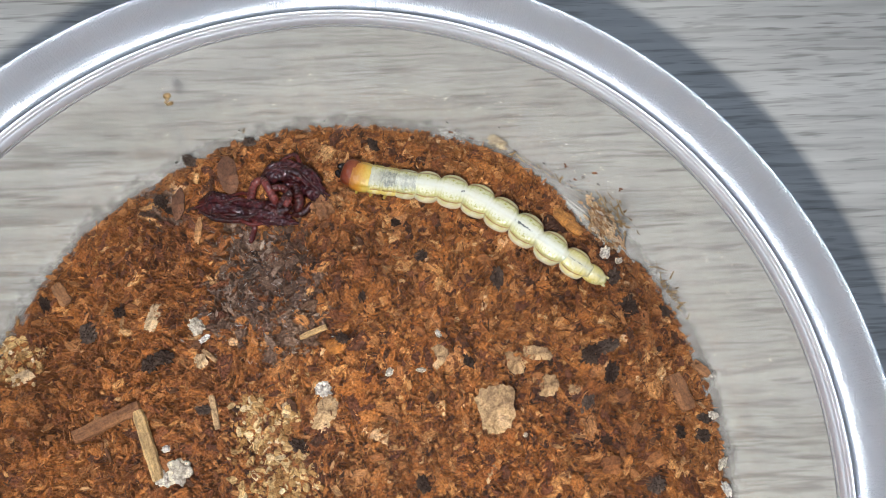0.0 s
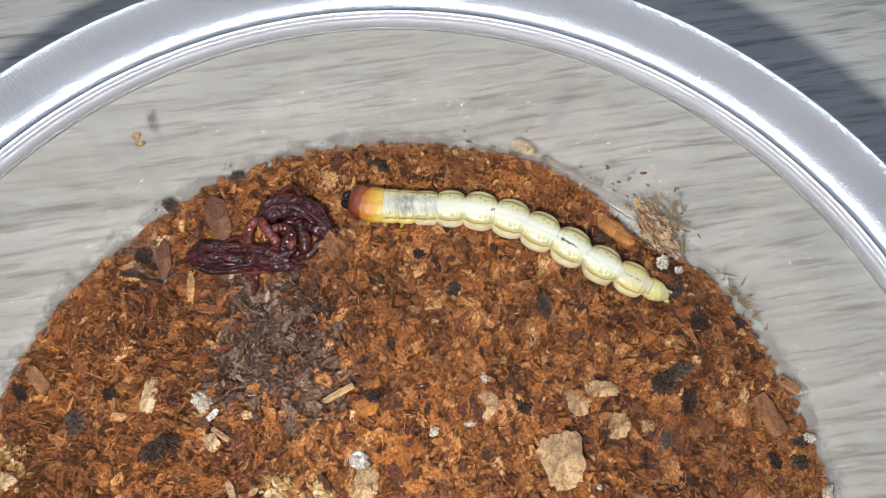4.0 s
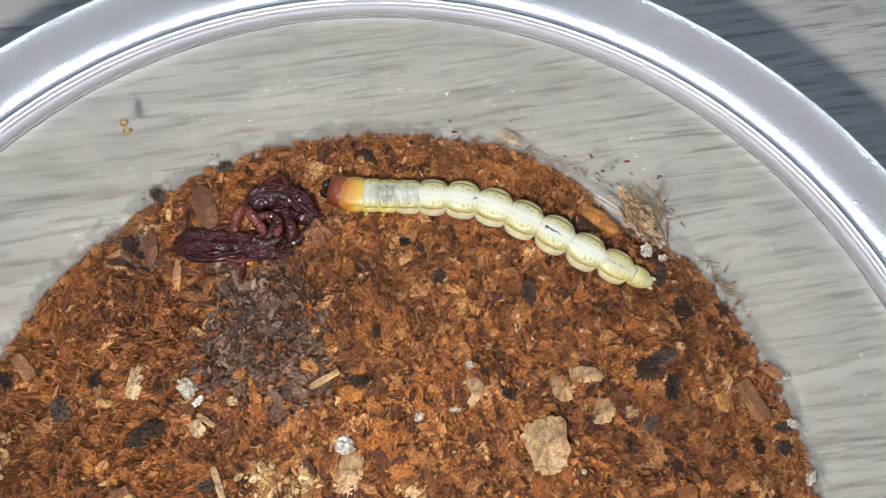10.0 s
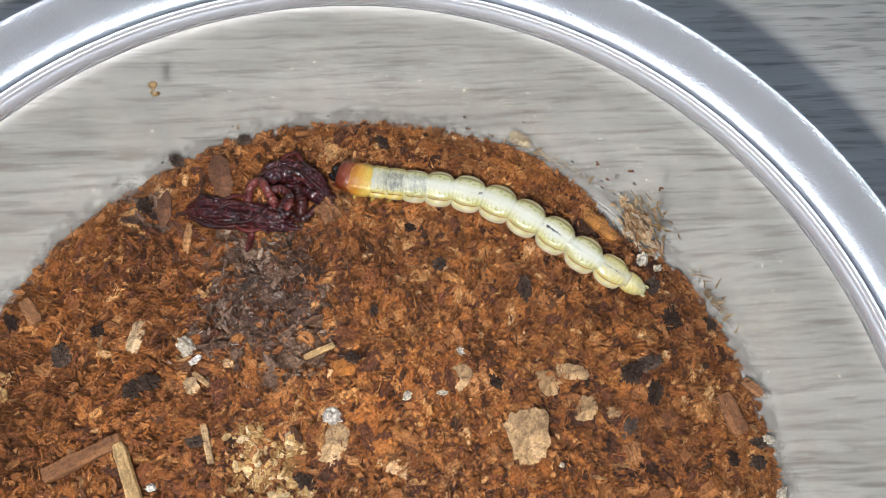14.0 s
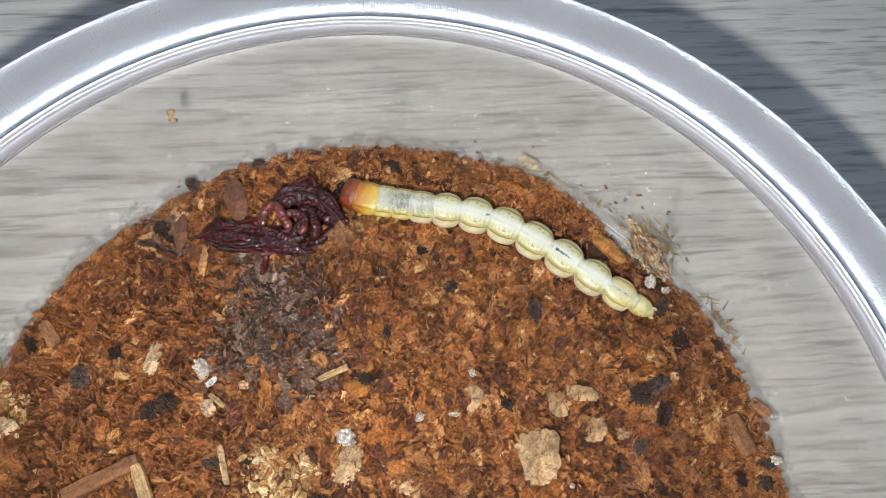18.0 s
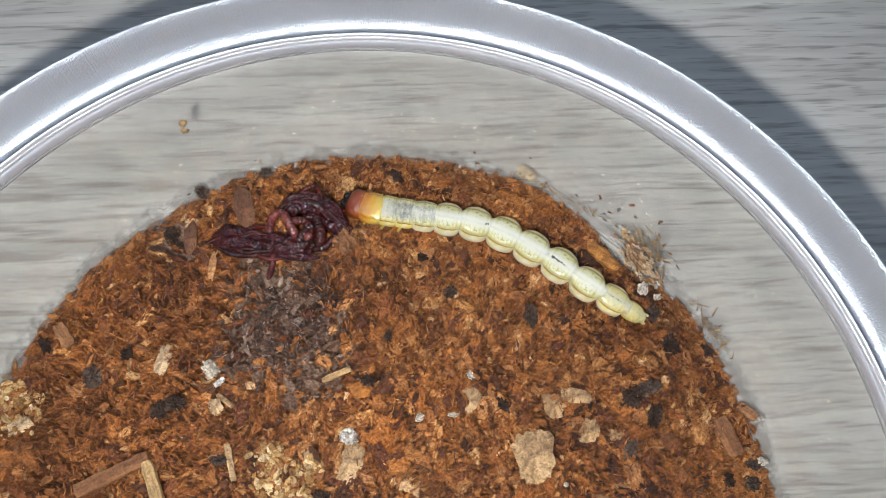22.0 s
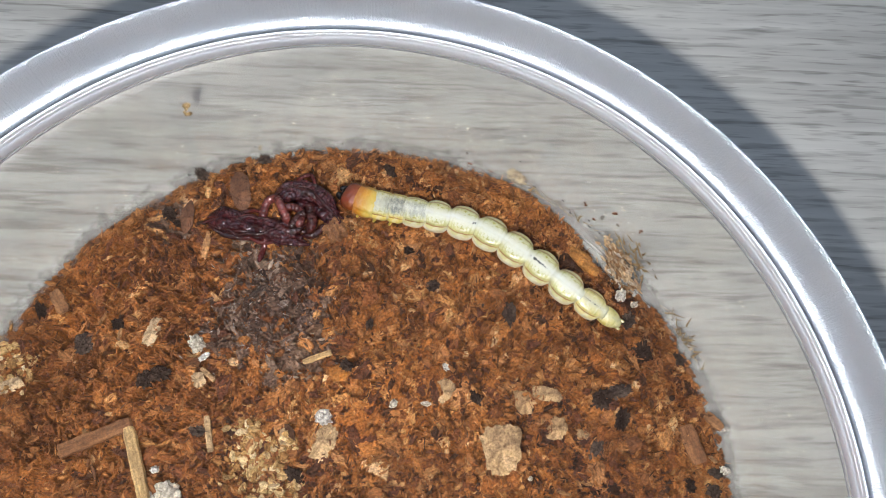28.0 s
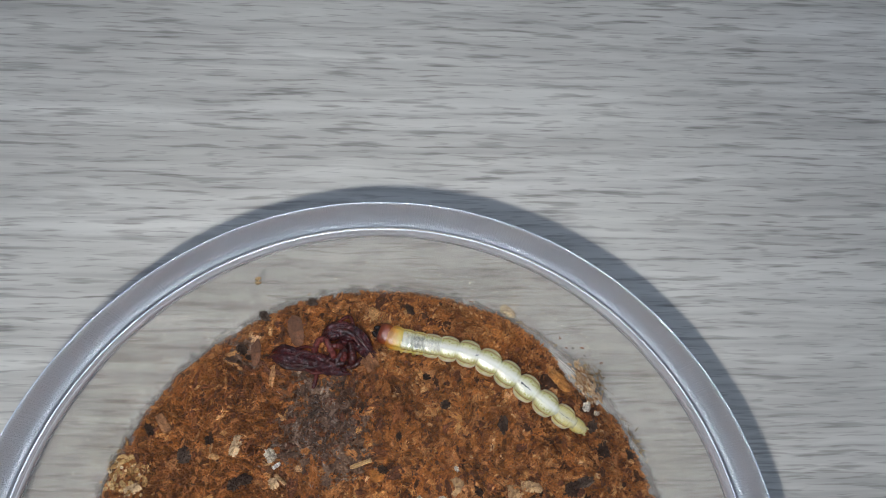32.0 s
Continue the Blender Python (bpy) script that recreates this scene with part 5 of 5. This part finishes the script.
    stick("bark_stick", (3.348, 1.136), (3.494, 1.002), 0.1, 0.05, M_STICK, "short brown wood splinter near the tub wall", (0.04, 0.05), 4)
    stick("bark_stick", (-2.954, 1.798), (-2.802, 1.595), 0.13, 0.04, M_STICK, "short brown wood splinter", (0.03, 0.03), 5)
    stick("bark_stick", (-0.489, 1.287), (-0.236, 1.395), 0.06, 0.04, M_STRAW, "thin pale orange wood splinter", (0.04, 0.05), 6)
    stick("bark_stick", (-1.275, 0.729), (-1.193, 0.421), 0.06, 0.03, M_TAN, "thin pale root strip on substrate", (0.04, 0.04), 7)
    stick("bark_stick", (-1.398, 1.154), (-1.251, 1.047), 0.05, 0.03, M_TAN, "thin pale root strip on substrate", (0.04, 0.04), 8)


# ---- marks on the clear wall ----


def wall_marks(t):
    rng = random.Random(21)
    for name, m, spots in (
        ("dirt_speck", M_SHRED, (((117.2, 1.02), 0.09), ((117.3, 0.96), 0.06), ((109.5, 0.25), 0.03), ((47.9, 0.31), 0.04), ((46.4, 0.22), 0.05))),
        ("dirt_speck", M_LEAF, (((49.5, 0.25), 0.03), ((46.9, 0.64), 0.035), ((51.1, 0.57), 0.035), ((75.0, 0.12), 0.04), ((71.6, 0.14), 0.03), ((55.5, 0.42), 0.03), ((53.2, 0.30), 0.035))),
    ):
        for (deg, z), r in spots:
            for _ in range(3):
                bm = bmesh.new()
                p = on_wall(deg + rng.uniform(-0.4, 0.4), max(0.16, z + rng.uniform(-0.03, 0.03)), 0.006)
                ball(bm, (0, 0, 0), (r * rng.uniform(0.2, 0.5), r * rng.uniform(0.25, 0.6), r * 0.25), 8)
                bmesh.ops.transform(bm, matrix=Matrix.Translation(p) @ Euler((radians(90), 0, radians(deg - 90))).to_matrix().to_4x4(), verts=bm.verts)
                part(name, bm, m, t)
    # flat dark grey blobs on the wall, painted in place of speck shadows
    for k in range(26):
        deg, z = (rng.gauss(50, 9), 0.16 + abs(rng.gauss(0, 0.2))) if k % 3 else (rng.uniform(20, 165), 0.16 + abs(rng.gauss(0, 0.08)))
        r = rng.uniform(0.01, 0.03)
        bm = bmesh.new()
        ball(bm, (0, 0, 0), (r * rng.uniform(0.5, 1.0), r * rng.uniform(0.5, 1.2), 0.004), 10)
        for v in bm.verts:
            v.co *= 1 + 0.5 * noise.noise(v.co * 60 + Vector((k * 3.1, 0, 0)))
        bmesh.ops.transform(bm, matrix=Matrix.Translation(on_wall(deg, z, 0.006)) @ Euler((radians(90), 0, radians(deg - 90))).to_matrix().to_4x4(), verts=bm.verts)
        part("damp_speck", bm, M_SHADOW, t, "dark grey blob painted as a speck's shadow")
    # shreds stuck to the wall by the larva's tail
    verts, faces = [], []

    def shred(deg, z, length, lean, wide):
        a = on_wall(deg, z, 0.01)
        b = on_wall(deg + lean, z + length, 0.012 + rng.uniform(0, 0.03))
        s = Vector((-math.sin(radians(deg)), math.cos(radians(deg)), 0)) * wide
        o = len(verts)
        up = Vector((0, 0, wide * 0.5))
        verts.extend([a - s, a + s, b + s * 0.3, b - s * 0.3, a + up - s * 0.2, b + up * 0.3])
        faces.extend([(o, o + 1, o + 2, o + 3), (o, o + 4, o + 5, o + 3), (o + 1, o + 2, o + 5, o + 4)])

    for _ in range(60):
        shred(rng.gauss(TUFT + 0.5, 1.6), 0.13 + abs(rng.gauss(0, 0.14)), rng.uniform(0.03, 0.12), rng.gauss(0.3, 1.3), rng.uniform(0.01, 0.03))
    for k, (low, high, lift, spread, count) in enumerate(((3.44, 3.58, 0.0, 2.0, 70), (3.53, 3.61, 0.03, 1.7, 70), (3.58, 3.63, 0.07, 1.4, 50), (3.61, 3.65, 0.14, 1.1, 26))):
        spots = []
        for _ in range(count):
            deg, r = rng.gauss(TUFT + k, spread), rng.uniform(low, high)
            spots.append((r * math.cos(radians(deg)), r * math.sin(radians(deg))))
        heap = scatter("stuck_shred", spots, [(rng.uniform(0.04, 0.16), rng.uniform(0.016, 0.05)) for _ in spots], M_SHREDS, t, rng, lift, 0.25, 0.3, "tuft of pale wood fibres against the wall", -58)
    for _ in range(45):
        shred(rng.gauss(31, 3.0), 0.13 + abs(rng.gauss(0, 0.06)), rng.uniform(0.04, 0.16), rng.gauss(0, 1.6), rng.uniform(0.005, 0.012))
    for _ in range(30):
        shred(rng.gauss(60, 4.0), 0.13 + abs(rng.gauss(0, 0.05)), rng.uniform(0.03, 0.14), rng.gauss(0, 2.6), rng.uniform(0.005, 0.012))
    ob = raw("fibre_tuft", verts, faces, M_SHRED, t, "pale wood fibres stuck to the clear wall")
    ob["kind"] = "stuff"
    # damp crumbs against the foot of the wall
    spots, sizes = [], []
    for _ in range(900):
        deg = rng.uniform(-14, 194)
        r = edge(math.cos(radians(deg)) * 3.66, math.sin(radians(deg)) * 3.66) - abs(rng.gauss(0, 0.025))
        spots.append((r * math.cos(radians(deg)), r * math.sin(radians(deg))))
        le = rng.uniform(0.03, 0.1)
        sizes.append((le, le * rng.uniform(0.3, 0.8)))
    scatter("damp_crust", spots, sizes, M_FLAKE, t, rng, -0.05, 0.3, 0.3, "dark damp crumbs along the wall foot")
    bm = bmesh.new()
    lathe(bm, [(r - 0.006, z) for r, z in ((3.575, 0.08), (3.615, 0.083), (3.63, 0.1), (3.636, 0.13), (3.656, 0.2), (3.678, 0.28), (3.7, 0.36), (3.723, 0.44))], 256, False)
    ob = part("damp_smear", bm, M_SMEAR, t, "patchy grey smear on the lower wall")
    ob.visible_shadow = False
    # short white slivers: scuffs, dried drops and highlights painted as white shapes
    verts, faces = [], []
    for k in range(330):
        deg, z = rng.uniform(10, 170), rng.uniform(0.3, 1.15)
        if k % 2:
            deg, z = rng.gauss(62, 13) if k % 4 == 1 else rng.gauss(84, 9), rng.gauss(0.66, 0.14)
        r = rng.uniform(0.008, 0.02)
        le = rng.uniform(0.008, 0.05) if k % 3 == 0 else rng.uniform(0.006, 0.02)
        slope = rng.uniform(-0.6, 0.6)
        p, q = on_wall(deg, z, 0.004), on_wall(deg + 14.3 * le, z + slope * le, 0.004)
        up = Vector((0, 0, r * 0.6))
        inw = Vector((-math.cos(radians(deg)), -math.sin(radians(deg)), 0.3)) * r * 0.6
        o = len(verts)
        verts.extend([p, (p + q) / 2 + up, q, (p + q) / 2 - up, (p + q) / 2 + inw])
        faces.extend([(o, o + 1, o + 4), (o + 1, o + 2, o + 4), (o + 2, o + 3, o + 4), (o + 3, o, o + 4)])
    ob = raw("wall_scuffing", verts, faces, M_WHITE, t, "short white slivers for scuffs and painted glints on the wall")
    ob["kind"] = "stuff"


room()
table()
tub_thing = tub()
larva_body, larva_pieces = larva()
bloodworms()
loose_bits()
wall_marks(tub_thing)
substrate()

bm = bmesh.new()
bmesh.ops.create_cone(bm, cap_ends=True, segments=20, radius1=0.2, radius2=0.2, depth=0.05)
torch = tagged(part("torch_led", bm, M_TORCH), "small round glowing phone torch beside the lens", "torch")

# ---- what moves ----
# how far each piece of the larva is drawn along and across, in cm, and its turn in degrees
REACH = [
    (0.0, 0.07, 0.0, 0), (3.0, 0.055, 0.0, 2), (4.5, 0.06, 0.0, 2), (6.5, 0.02, 0.01, -2), (8.0, -0.02, 0.0, 2), (9.0, 0.0, 0.0, 0), (11.0, -0.01, -0.01, 0), (13.0, -0.02, -0.02, 2), (14.0, -0.04, -0.03, 0), (15.0, -0.05, 0.01, -6), (15.5, -0.07, 0.02, -6),
    (17.5, -0.11, 0.01, -2), (18.0, -0.12, 0.03, -4), (19.0, -0.13, 0.02, -2), (19.5, -0.16, 0.05, -4), (20.0, -0.13, 0.0, -1), (22.0, -0.10, 0.01, -6), (24.0, -0.09, 0.02, -10), (26.0, -0.07, 0.02, -10), (26.5, -0.08, -0.01, -9), (28.5, -0.06, -0.01, -6), (29.5, -0.03, -0.01, -4), (30.0, -0.02, 0.0, 0), (31.0, 0.01, 0.02, 2), (32.0, -0.04, 0.01, 2),
]
# share of the pull that reaches each piece: early, middle and late in the clip
DRAWN = [1.0, 0.85, 0.72, 0.62, 0.52, 0.46, 0.38, 0.28, 0.15, 0.05, 0.0, 0.0, 0.0]


def motions():
    walk(torch, [(t, pose(x * C, y * C, z * C, rx, ry, rz) @ pose(-0.68 * C, -1.0 * C, 0.25 * C)) for t, x, y, z, rx, ry, rz in PATH])
    for i, ob in enumerate(larva_pieces):
        (x, y), share = SPINE[i][1], DRAWN[i]
        walk(ob, [(t, pose((x + dx * share) * C, (y + dy * share) * C, rest(i) * C, 0, pitch(i), heading(i) + turn * share * (1.0 if i < 2 else 0.4))) for t, dx, dy, turn in REACH])


motions()
